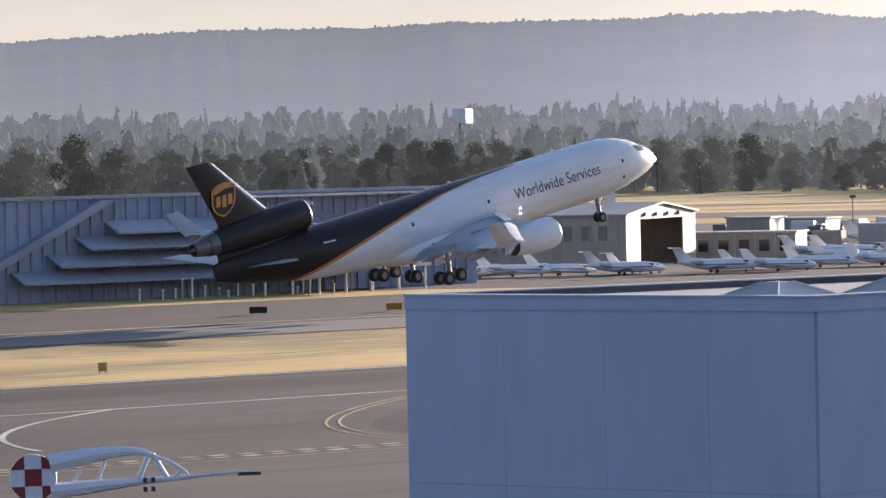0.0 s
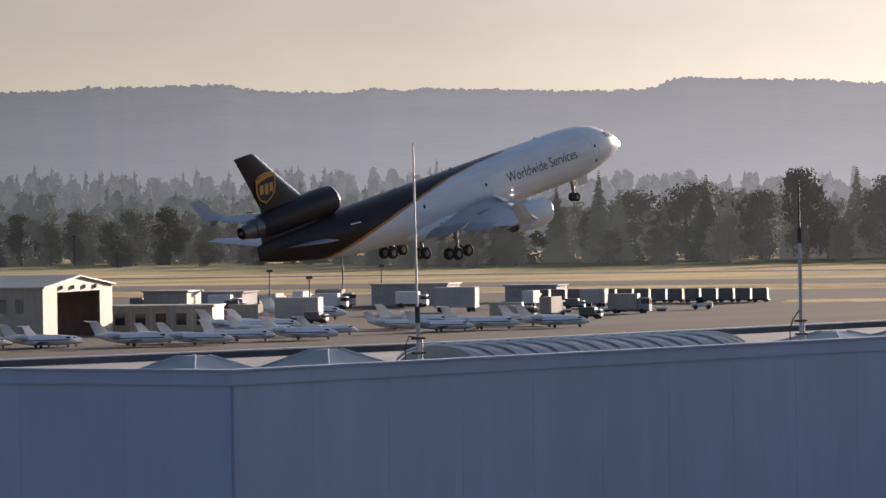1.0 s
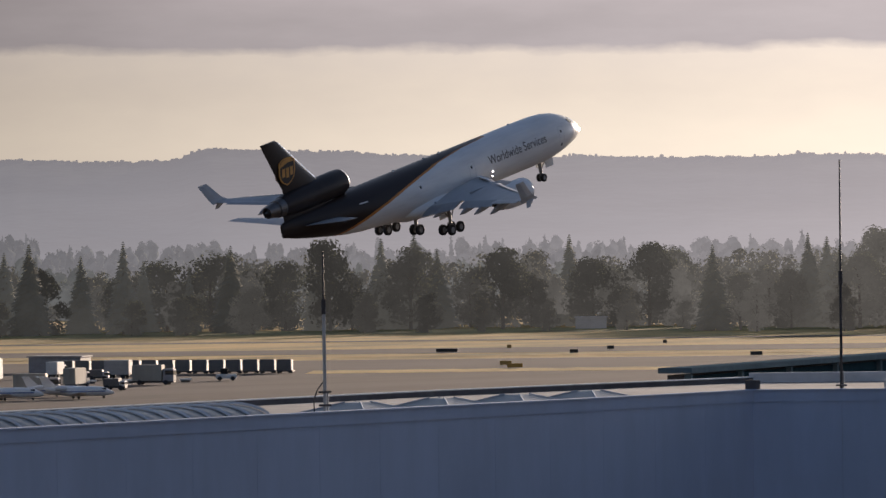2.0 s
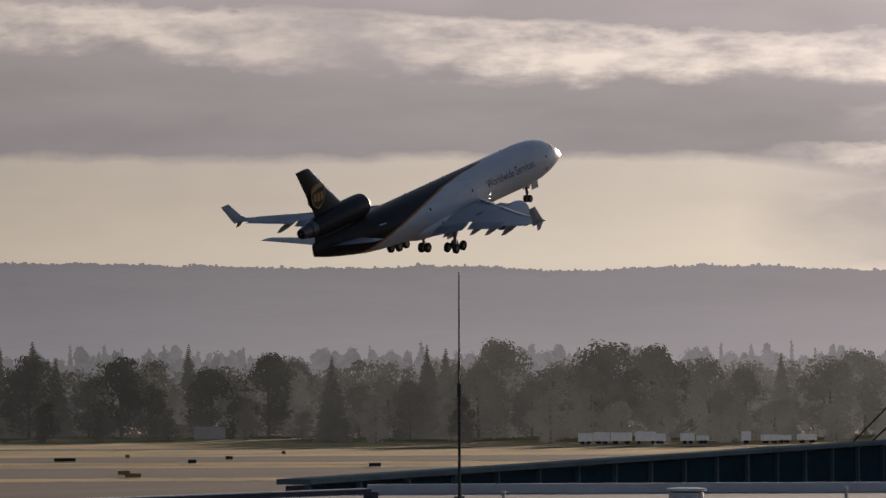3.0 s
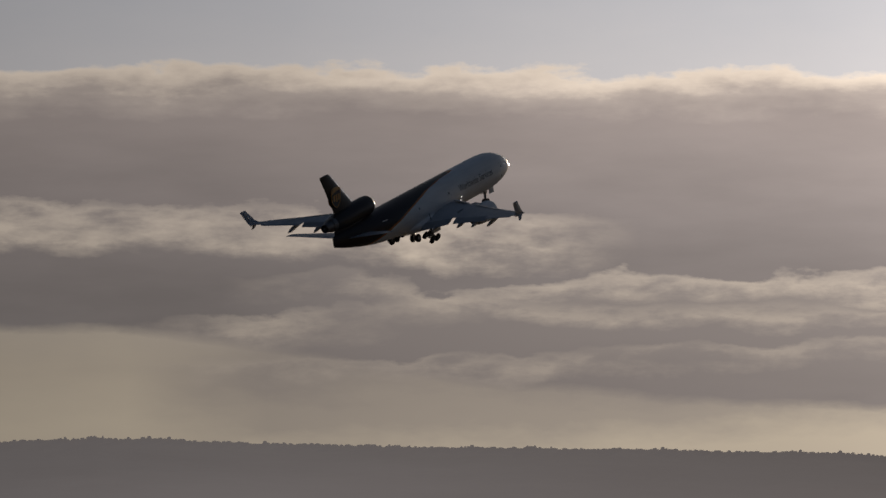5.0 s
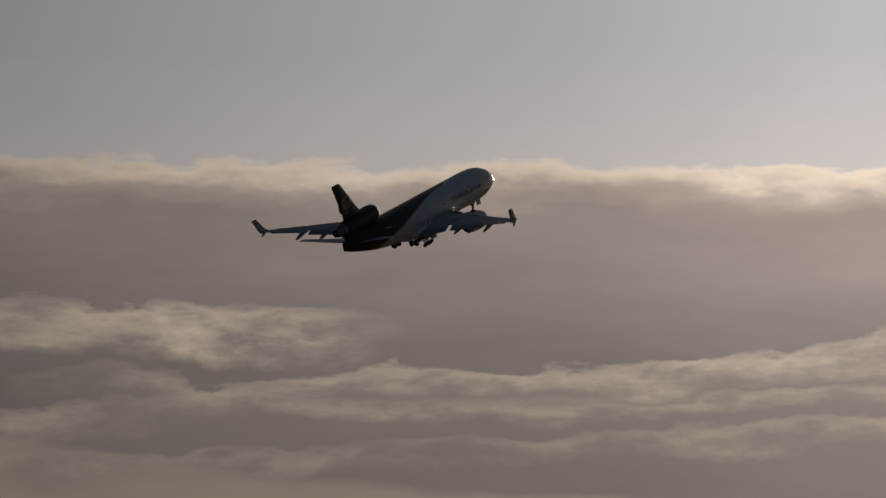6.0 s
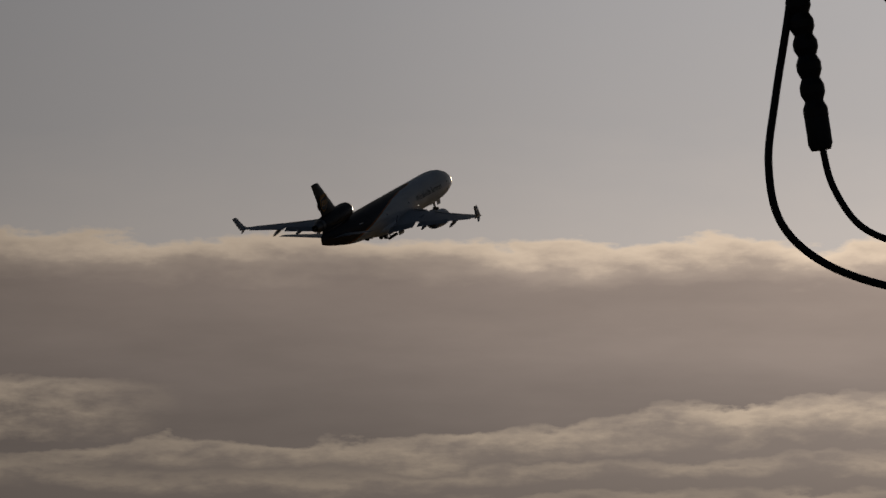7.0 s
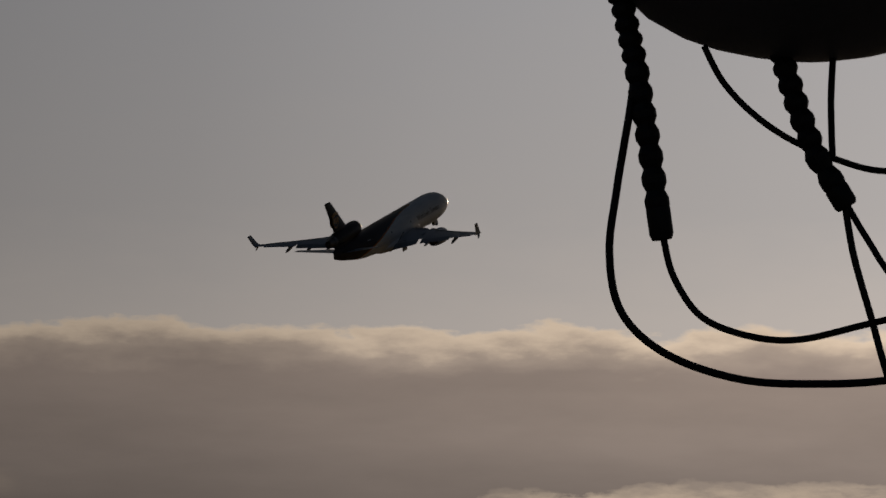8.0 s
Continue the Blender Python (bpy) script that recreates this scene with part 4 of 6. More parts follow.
def tree_model(name, height, spread, kind, seed, leaf, label):
    r = random.Random(seed)
    root = empty(name, label, "tree")
    tb = Build()
    tb.tube([(0, 0, -0.4), (0.1, 0, height * 0.2), (-0.1, 0.1, height * 0.55), (0, 0, height * 0.93)], [height * 0.022, height * 0.018, height * 0.011, 0.06], 8)
    cb = Build()
    if kind == "conifer":
        z = height * 0.05
        while z < height * 0.99:
            f = z / height
            w = spread * (1 - f) ** 0.9 + 0.12
            for k in range(int(20 * (1 - f) + 6)):
                a = r.uniform(0, 6.28)
                d, q = Vector((math.cos(a), math.sin(a), 0)), Vector((-math.sin(a), math.cos(a), 0))
                e = w * r.uniform(0.7, 1.12)
                tip = d * e + Vector((0, 0, z - e * r.uniform(0.15, 0.4)))
                h = min(0.9, 0.25 + e * 0.22)
                cb.add([d * e * 0.25 + Vector((0, 0, z + h * 0.6)), d * e * 0.6 + q * h + Vector((0, 0, z - e * 0.12)), tip, d * e * 0.6 - q * h + Vector((0, 0, z - e * 0.1 - h * 0.5))], [(0, 1, 2, 3)])
            z += height * 0.022
        for k in range(10):
            zz, a = height * r.uniform(0.1, 0.6), r.uniform(0, 6.28)
            tb.tube([(0, 0, zz), (math.cos(a) * spread * 0.6, math.sin(a) * spread * 0.6, zz - 0.6)], [0.08, 0.03], 5)
    else:
        lobes = int(r.uniform(22, 28))
        for k in range(lobes):
            f = r.uniform(0.06, 0.9)
            w = spread * (0.85 if f < 0.3 else 1.0 if f < 0.65 else 1.25 - f * 0.85)
            a = r.uniform(0, 6.28)
            d = w * r.uniform(0.25, 0.85)
            p = Vector((d * math.cos(a), d * math.sin(a), height * f))
            if k < 8:
                tb.tube([(0, 0, height * max(0.15, f - 0.22)), tuple(p * 0.55 + Vector((0, 0, height * f * 0.42))), tuple(p)], [0.2, 0.12, 0.04], 5)
            leaf_cloud(cb, r, p, spread * r.uniform(0.3, 0.52), 140, 0.42)
        leaf_cloud(cb, r, (0, 0, height * 0.88), spread * 0.42, 100, 0.4)
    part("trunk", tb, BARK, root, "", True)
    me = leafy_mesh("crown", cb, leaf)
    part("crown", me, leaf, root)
    return root


# these tufts glow too: painted haze in lighter and darker patches
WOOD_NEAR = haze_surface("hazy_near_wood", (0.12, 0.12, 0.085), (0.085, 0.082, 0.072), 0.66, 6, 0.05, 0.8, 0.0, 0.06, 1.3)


def near_woods():
    """The dim mass of the wood in which the belt's single trees stand: leaf tufts of uncounted trees."""
    r = random.Random(31)
    b = Build()
    for _ in range(720):
        a = r.uniform(14.5, 54.5)
        d = (1500 if a > 45 else 1430 if a > 36 else 1370) + r.uniform(0, 130)
        if 38.5 < a < 45 and r.random() < 0.4:
            continue
        h = treetop(a) * r.uniform(0.5, 0.98)
        w = r.uniform(4.0, 7.0) * h / 18
        x, y = d * math.cos(radians(a)), d * math.sin(radians(a))
        b.tube([(x, y, 0), (x, y, h * 0.7)], [0.35, 0.1], 5)
        for k in range(11):
            f = r.uniform(0.02, 0.9) if k else 0.9
            aa, e = r.uniform(0, 6.28), w * r.uniform(0.1, 0.8) * (1.15 - f * 0.75)
            leaf_cloud(b, r, (x + e * math.cos(aa), y + e * math.sin(aa), h * f), w * r.uniform(0.38, 0.58), 52, 0.55)
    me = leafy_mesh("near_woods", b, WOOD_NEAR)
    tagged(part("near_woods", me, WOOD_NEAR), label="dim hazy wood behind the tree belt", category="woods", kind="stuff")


near_woods()


def tree_belt():
    r = random.Random(21)
    broad = [tree_model("broadleaf_tree", 20, 7.4, "broad", s, lf, lb) for s, lf, lb in ((1, LEAF, "tall dark broadleaf tree in the field's tree belt"), (2, LEAF, "tall dark broadleaf tree in the field's tree belt"), (3, LEAF_LIGHT, "lighter green broadleaf tree in the tree belt"), (4, LEAF, "round dark broadleaf tree in the tree belt"))]
    cone = [tree_model("conifer_tree", 22, 5.6, "conifer", s, NEEDLES, "slender dark conifer standing in the tree belt") for s in (7, 8)]
    used = set()

    def put(src, a, d, h, base):
        k = h / base
        x, y = d * math.cos(radians(a)), d * math.sin(radians(a))
        m = pose(x, y, 0, 0, 0, r.uniform(0, 360))
        ob = src
        if src in used:
            ob = copy_thing(src, m)
        used.add(src)
        ob.matrix_basis = m
        w = k * r.uniform(0.9, 1.2)
        ob.scale = (w, w, k)
        tagged(ob, group="tree belt")

    a = 53.5
    while a > 15.5:
        far = 1500 if a > 45 else 1400 if a > 36 else 1340
        h = treetop(a)
        dense = a > 45 or a < 38.5
        pine = (not dense and r.random() < 0.5) or r.random() < 0.28
        if pine:
            put(r.choice(cone), a, far + r.uniform(-20, 60), h * r.uniform(0.8, 1.22), 22)
        else:
            put(r.choice(broad), a, far + r.uniform(-30, 60), h * r.uniform(0.68, 1.1), 20)
        if r.random() < 0.6:
            put(broad[3] if r.random() < 0.6 else broad[2], a + r.uniform(-0.2, 0.2), far - r.uniform(30, 60), h * r.uniform(0.35, 0.6), 20)
        a -= r.uniform(0.2, 0.42) if dense else r.uniform(0.2, 0.42)
    # trees that stand out over the belt
    for a, d, h, src, base in ((39.35, 1420, 24.6, cone[0], 22), (39.0, 1420, 26.0, cone[1], 22), (39.9, 1400, 24.5, broad[0], 20), (34.0, 1390, 25.5, broad[1], 20), (33.0, 1360, 25.0, broad[3], 20),
                               (34.8, 1370, 24.5, cone[1], 22), (34.6, 1370, 23.5, cone[0], 22), (43.1, 1380, 24, cone[0], 22), (42.1, 1390, 24.5, cone[1], 22), (44.0, 1400, 21, cone[1], 22),
                               (53.9, 1080, 19, broad[2], 20), (53.5, 1100, 16, broad[2], 20), (54.5, 1150, 17, broad[0], 20), (54.9, 1060, 16, broad[2], 20), (51.5, 1300, 13, cone[0], 22), (52.4, 1200, 13, broad[2], 20)):
        put(src, a, d, h, base)


tree_belt()

# ---- the hall in front, its roof and what stands on it ----
WALL_TOP = 13.57
REAR_COPING = material("weathered_coping", (0.14, 0.13, 0.135), 0.8, size=2, vary=0.25, spec=0.2)
LIGHT_TRIM = material("light_rail_metal", (0.55, 0.56, 0.58), 0.4, 0.5, size=2, vary=0.1)
DARK_TRIM = material("dark_coping", (0.10, 0.097, 0.1), 0.8, size=2, vary=0.2, spec=0.1)
ACRYLIC = material("weathered_skylight_acrylic", (0.36, 0.36, 0.345), 0.4, size=1.5, vary=0.12)
GALV = material("galvanised_steel", (0.42, 0.43, 0.44), 0.45, 0.7, size=0.5, vary=0.15)
DARK_STEEL = material("dark_steel", (0.06, 0.055, 0.055), 0.55, 0.4, size=0.5, vary=0.2)
TEAL_GLASS = material("teal_glazing", (0.022, 0.05, 0.067), 0.6, size=3, vary=0.2, spec=0.0)
TEAL_FRAME = material("teal_mullion_paint", (0.11, 0.16, 0.19), 0.7, size=2, vary=0.15, spec=0.0)

FRONT = [(94.4, 114.1), (96.9, 100.5), (146.9, 104.45), (158.0, 86.5), (172.0, 64.0)]
BACK = [(99.0, 119.3), (123.0, 118.2), (150.0, 120.9), (170.0, 121.0), (178.5, 109.0), (193.0, 86.0)]


def along(pts, step):
    """Evenly spaced places along a line of points, with its direction."""
    out, left = [], 0.0
    for (x0, y0), (x1, y1) in zip(pts, pts[1:]):
        d = math.hypot(x1 - x0, y1 - y0)
        s = left
        while s < d:
            out.append((x0 + (x1 - x0) * s / d, y0 + (y1 - y0) * s / d, math.degrees(math.atan2(y1 - y0, x1 - x0))))
            s += step
        left = s - d
    return out


def profile_bar(pts, w0, w1, z0, z1):
    """A bar that follows a line of points; w0 and w1 are its sides, to the left of the line."""
    b = Build()
    rings = []
    for i, (x, y) in enumerate(pts):
        a = Vector((x, y)) - Vector(pts[i - 1]) if i else Vector(pts[1]) - Vector(pts[0])
        c = Vector(pts[i + 1]) - Vector((x, y)) if i + 1 < len(pts) else a
        n1, n2 = Vector((-a.y, a.x)).normalized(), Vector((-c.y, c.x)).normalized()
        n = (n1 + n2).normalized()
        n = n / max(0.5, n.dot(n1))
        rings.append([(x + n.x * w0, y + n.y * w0, z0), (x + n.x * w1, y + n.y * w1, z0), (x + n.x * w1, y + n.y * w1, z1), (x + n.x * w0, y + n.y * w0, z1)])
    b.loft(rings)
    return b


def hall():
    root = empty("terminal_hall", "large hall with pale blue-grey wall panels and flat roof", "building")
    roof_pts = FRONT + BACK[::-1]
    b = Build()
    b.loft([[(x, y, 0) for x, y in roof_pts], [(x, y, WALL_TOP - 0.42) for x, y in roof_pts]])
    part("core", b, ROOF_MEMBRANE, root, "pale roof membrane")
    # wall panels, each with its own edges
    panels = Build()
    for (x0, y0), (x1, y1) in zip(FRONT, FRONT[1:]):
        d = math.hypot(x1 - x0, y1 - y0)
        n = max(1, round(d / 3.1))
        ux, uy = (x1 - x0) / d, (y1 - y0) / d
        for k in range(n):
            s0, s1 = d * k / n + 0.004, d * (k + 1) / n - 0.004
            for z0, z1 in ((0, 4.6), (4.61, WALL_TOP - 5.208), (WALL_TOP - 5.2, WALL_TOP - 0.42)):
                m = Matrix(((ux, uy, 0, x0), (uy, -ux, 0, y0), (0, 0, 1, 0), (0, 0, 0, 1)))
                p = Build()
                p.box(s0, -0.01, z0, s1, 0.07, z1, m=m)
                part("wall_panel", p, WALL_PAINT, root)
    part("parapet_fascia", profile_bar(FRONT, -0.11, 0.25, WALL_TOP - 0.42, WALL_TOP - 0.05), WALL_PAINT, root)
    part("parapet_cap", profile_bar(FRONT, -0.16, 0.32, WALL_TOP - 0.05, WALL_TOP), WALL_PAINT, root)
    part("rear_parapet", profile_bar(BACK[:4], -0.3, 0.1, WALL_TOP - 0.42, WALL_TOP - 0.24), REAR_COPING, root, "dark weathered rear coping")
    part("rear_parapet", profile_bar(BACK[3:], -0.3, 0.1, WALL_TOP - 0.42, WALL_TOP - 0.05), LIGHT_TRIM, root, "light metal rear parapet rail")
    part("rear_cap", profile_bar(BACK[:4], -0.34, 0.14, WALL_TOP - 0.24, WALL_TOP - 0.2), LIGHT_TRIM, root)
    end = Build()
    end.box(-0.12, -0.2, WALL_TOP - 0.9, 0.12, 0.25, WALL_TOP + 0.3, m=Matrix.Translation((147.2, 104.6, 0)))
    part("joint_post", end, DARK_TRIM, root, "dark joint post at the roof's bend")
    return root


hall()


def skylight(x, y, turn, w, d, h):
    root = empty("skylight", "weathered translucent pyramid skylight on the flat roof", "skylight", pose(x, y, WALL_TOP - 0.42, 0, 0, turn), "roof skylights")
    c = Build()
    c.bevel_box(-w / 2 - 0.08, -d / 2 - 0.08, 0, w / 2 + 0.08, d / 2 + 0.08, 0.16, 0.03)
    part("curb", c, GALV, root)
    g = Build()
    g.loft([[(-w / 2, -d / 2, 0.16), (w / 2, -d / 2, 0.16), (w / 2, d / 2, 0.16), (-w / 2, d / 2, 0.16)], [(-w * 0.09, -d * 0.1, 0.16 + h), (w * 0.09, -d * 0.1, 0.16 + h), (w * 0.09, d * 0.1, 0.16 + h), (-w * 0.09, d * 0.1, 0.16 + h)]])
    part("glazing", g, ACRYLIC, root, "milky acrylic glazing")
    for sx in (-1, 1):
        for sy in (-1, 1):
            t = Build()
            t.tube([(sx * w / 2, sy * d / 2, 0.17), (sx * w * 0.09, sy * d * 0.1, 0.17 + h)], 0.03, 6)
            part("glazing_bar", t, LIGHT_TRIM, root)
    return root


def roof_things():
    slope = math.degrees(math.atan2(3.95, 50.0))
    for x in (98.4, 103.8, 127.8, 132.4, 136.7, 141.0):
        skylight(x, 102.75 + 0.079 * (x - 96.9) + 0.6, slope, 3.1, 2.8, 0.55 if x < 110 else 0.36)
    # ribbed barrel rooflight
    v = empty("barrel_rooflight", "long ribbed barrel rooflight of pale panels", "rooflight", pose(110.6, 104.6, WALL_TOP - 0.42, 0, 0, slope), kind="")
    n = 13
    for k in range(n):
        b = Build()
        x0, x1 = k * 1.0, k * 1.0 + 0.94
        ring = lambda x, r: [(x, 1.5 - r * math.cos(math.pi * i / 10), 0.02 + r * 0.36 * math.sin(math.pi * i / 10)) for i in range(11)]
        b.loft([ring(x0, 1.45), ring(x0 + 0.06, 1.5), ring(x1 - 0.06, 1.5), ring(x1, 1.45)], closed=True)
        part("vault_panel", b, ACRYLIC, v, "", True)
    for k in range(n + 1):
        b = Build()
        x = k * 1.0 - 0.03
        b.tube([(x, 1.5 - 1.54 * math.cos(math.pi * i / 12), 0.02 + 0.58 * math.sin(math.pi * i / 12)) for i in range(13)], 0.05, 6)
        part("vault_rib", b, LIGHT_TRIM, v, "", True)
    c = Build()
    c.box(-0.1, -0.1, 0, 13.1, 3.1, 0.14)
    part("vault_curb", c, GALV, v)
    # masts on the parapet
    for x, y, tall, low, lean in ((105.3, 101.85, 6.3, 1.5, -1.0), (123.2, 103.25, 5.2, 3.4, -0.4), (148.8, 102.12, 8.1, 4.0, 0.3)):
        m = empty("whip_antenna", "slim whip antenna mast clamped to the parapet", "antenna", pose(x, y, WALL_TOP - 0.42, 0, lean, 0), "roof masts")
        b = Build()
        b.tube([(0, 0, 0), (0, 0, low)], 0.055 if low < 3.9 else 0.05, 10)
        part("mast_tube", b, GALV if low < 3.9 else DARK_STEEL, m, "steel mast tube", True)
        b = Build()
        b.tube([(0, 0, low), (0, 0, low + (tall - low) * 0.6), (0, 0, tall)], [0.036, 0.03, 0.022], 8)
        part("whip", b, LIGHT_TRIM if x < 110 else DARK_STEEL, m, "thin whip", True)
        b = Build()
        b.tube([(0, 0, low - 0.1), (0, 0, low + 0.35)], 0.07, 10)
        part("collar", b, DARK_STEEL, m, "", True)
        for z in (0.55, 0.95) if x < 140 else (0.5,):
            b = Build()
            b.bevel_box(-0.2, -0.1, z, 0.2, 0.1, z + 0.06, 0.02)
            part("clamp", b, DARK_STEEL, m)
        b = Build()
        b.tube([(0.16, 0.02, 0.0), (0.16, 0.02, 1.0)], 0.03, 8)
        part("stand_pipe", b, GALV, m, "", True)
        if x < 140:
            b = Build()
            b.tube([(-0.05, 0, 1.0 + 0.3 * (x > 120)), (-0.35, 0, 1.05), (-0.52, 0, 0.75), (-0.5, 0, 0.3), (-0.3, 0, 0.02)], 0.018, 6)
            part("cable", b, DARK_STEEL, m, "looped black cable", True)
    # small roof gear
    f = empty("roof_vent", "round bright metal roof ventilator", "ventilator", pose(158.5, 99.2, WALL_TOP - 0.42))
    b = Build()
    b.tube([(0, 0, 0), (0, 0, 0.3), (0, 0, 0.5), (0, 0, 0.56)], [0.62, 0.62, 0.6, 0.5], 24)
    part("drum", b, GALV, f, "", True)
    b = Build()
    b.tube([(0, 0, 0.56), (0, 0, 0.64), (0, 0, 0.68)], [0.7, 0.7, 0.4], 24)
    part("hood", b, LIGHT_TRIM, f, "", True)
    for x, y in ((153.5, 103.5), (164.0, 96.0), (168.0, 92.0)):
        p = empty("roof_pipe", "short grey vent pipe on the roof", "vent pipe", pose(x, y, WALL_TOP - 0.42))
        b = Build()
        b.tube([(0, 0, 0), (0, 0, 0.55)], 0.06, 8)
        part("pipe", b, GALV, p, "", True)
        b = Build()
        b.tube([(0, 0, 0.55), (0, 0, 0.62)], 0.09, 8)
        part("pipe_cap", b, LIGHT_TRIM, p, "", True)


roof_things()


def concourse():
    """A long dark-glazed concourse behind the hall, with a service gantry on its roof."""
    a = radians(17.6)
    m = Matrix.Translation((233 * math.cos(radians(36.6)) + 6, 233 * math.sin(radians(36.6)) + 1.9, 0)) @ Matrix.Rotation(a, 4, "Z")
    root = empty("glazed_concourse", "long concourse with dark teal glazing and pale mullions", "building", m)
    pitch, n, top = 7.44, 31, 12.85
    L = pitch * n
    b = Build()
    b.box(0, 0.3, 0, L, 26, 8.0)
    b.box(0, 0.12, 8.0, L, 0.9, top - 0.05)
    part("core", b, DARK_TRIM, root)
    b = Build()
    b.box(-0.4, -0.4, top + 0.03, L + 0.4, 1.2, top + 0.27)
    part("roof_edge", b, TEAL_FRAME, root, "thin teal roof edge")
    b = Build()
    b.box(0, 0.0, 0, L, 0.28, 8.0)
    part("lower_wall", b, WALL_PAINT, root)
    for k in range(n):
        g = Build()
        g.box(k * pitch + 0.1, -0.02, 8.1, (k + 1) * pitch - 0.1, 0.1, top - 0.1)
        part("glass_pane", g, TEAL_GLASS, root)
    for k in range(n + 1):
        g = Build()
        wide = 0.55 if k == 24 else 0.13
        g.loft([[(k * pitch - wide, -0.25, z), (k * pitch + wide, -0.25, z), (k * pitch + wide, 0.05, z), (k * pitch - wide, 0.05, z)] for z in (8.0, top)])
        part("mullion", g, TEAL_FRAME, root)
    # roof gantry, at 29.0 to 30.3 degrees of bearing
    q = math.radians(29.63)
    d = 4.88 / math.tan(radians(0.765))
    gx, gy = d * math.cos(q), d * math.sin(q)
    gt = empty("roof_gantry", "dark steel stair and crossover platform on the concourse roof", "gantry", pose(gx, gy, 12.8, 0, 0, -60.4))
    for y in (-0.6, 0.6):
        for x0, z0, x1, z1 in ((-3.4, 0, -1.25, 1.95), (-2.4, 0, -1.1, 0.95), (-1.25, 1.95, 1.3, 1.95), (1.3, 1.95, 3.3, 0), (-1.2, 0.95, 1.3, 0.95), (-1.2, 0, -1.2, 1.95), (0, 0, 0, 1.95), (1.3, 0, 1.3, 1.95), (-1.2, 0.95, 0, 1.95), (1.3, 0.95, 0.1, 1.8), (1.3, 0.95, 2.4, 0)):
            b = Build()
            b.tube([(x0 * 1.22, y, z0 * 1.22 + 0.3 * (z0 > 0)), (x1 * 1.22, y, z1 * 1.22 + 0.3 * (z1 > 0))], 0.06, 6)
            part("rail", b, DARK_STEEL, gt)
    b = Build()
    b.box(-1.5, -0.6, 1.38, 1.62, 0.6, 1.46)
    part("platform", b, DARK_STEEL, gt)
    for x in (-4.1, -1.5, 1.6, 4.0):
        for y in (-0.6, 0.6):
            b = Build()
            b.tube([(x, y, -4.82), (x, y, 0.05)], 0.08, 6)
            part("stilt", b, DARK_STEEL, gt)
    l = Build()
    l.turned([(-0.1, 0.02), (-0.08, 0.1), (0.08, 0.1), (0.1, 0.02)], 10)
    part("beacon", l, GLOW_RED, gt, "lit amber beacon", True, Matrix.Translation((-0.3, -0.6, 2.5)))


concourse()


def wind_marker():
    """The white frame with a red-chequered disc that stands before the hall."""
    WHITE = material("marker_white_paint", (0.72, 0.74, 0.78), 0.45, size=0.5, vary=0.1)
    RED = material("marker_red_paint", (0.20, 0.012, 0.02), 0.5, size=0.5, vary=0.15)
    k = 110 / 9500
    px, py = 110 * math.cos(radians(54.42)), 110 * math.sin(radians(54.42))
    # local x to the right as seen from the deck, z up
    m = Matrix.Translation((px, py, 11.12)) @ Matrix.Rotation(radians(54.42 - 90), 4, "Z") @ Matrix.Rotation(radians(-1.0), 4, "Y")
    root = empty("chequered_marker", "white truss arm with red and white chequered disc on a post", "marker", m)
    r = 42 * k
    d = Build()
    d.turned([(-0.06, 0.01), (-0.06, r * 0.97), (0, r), (0.06, r * 0.97), (0.06, 0.01)], 40, m=Matrix.Rotation(radians(90), 4, "Z"))
    disc = part("disc", d, WHITE, root, "white disc", True)
    q = r * 0.36
    def cell(cx, cz):
        pts = []
        for i in range(41):
            a = 2 * math.pi * i / 40
            pts.append((max(cx - q, min(cx + q, r * 0.985 * math.cos(a))), max(cz - q, min(cz + q, r * 0.985 * math.sin(a)))))
        keep = []
        for p in pts:
            if not keep or math.dist(p, keep[-1]) > 1e-4:
                keep.append(p)
        if math.dist(keep[0], keep[-1]) < 1e-4:
            keep.pop()
        b = Build()
        b.loft([[(x, -0.062, z) for x, z in keep], [(x, -0.072, z) for x, z in keep]])
        return b
    for cx, cz in ((0, 0), (-2 * q, 2 * q), (2 * q, 2 * q), (-2 * q, -2 * q), (2 * q, -2 * q)):
        part("red_square", cell(cx, cz), RED, disc, "dark red square")
    def arm(name, pts, rad):
        b = Build()
        b.tube([(x * k, 0.02, z * k) for x, z in pts], [w * k for w in rad], 8)
        part(name, b, WHITE, root, "", True)
    arm("upper_chord", [(30, 22), (90, 33), (150, 40), (190, 38), (212, 30)], (17, 15, 10, 7, 5))
    arm("upper_tip", [(212, 30), (245, 16), (268, 0), (280, -16)], (4, 3.5, 3, 2.5))
    arm("lower_chord", [(30, -26), (110, -20), (200, -14), (285, -10)], (15, 12, 6, 4))
    arm("pointer", [(285, -10), (360, -5), (380, -8)], (3, 2, 3))
    for x0, z0, x1, z1, w in ((205, 32, 185, -12, 5), (212, 32, 236, -10, 5), (128, 26, 112, -16, 3), (262, 4, 250, -10, 2.5), (86, 8, 66, -10, 3)):
        arm("brace", [(x0, z0), (x1, z1)], (w, w))
    b = Build()
    b.bevel_box(362 * k, -0.08, -12 * k, 402 * k, 0.08, -6 * k, 0.02)
    part("pointer_tip", b, DARK_STEEL, root)
    for x in (197, 211):
        for z in (-12, -28):
            b = Build()
            b.bevel_box((x - 3.5) * k, -0.12, (z - 5) * k, (x + 3.5) * k, 0.1, (z + 4) * k, 0.01)
            part("bolt_block", b, DARK_STEEL, root)
    b = Build()
    b.tube([(40 * k, 0, -20 * k), (40 * k, 0, -2.0), (40 * k, 0, -11.1)], [0.1, 0.14, 0.2], 12)
    part("post", b, WHITE, root, "white post", True)


wind_marker()


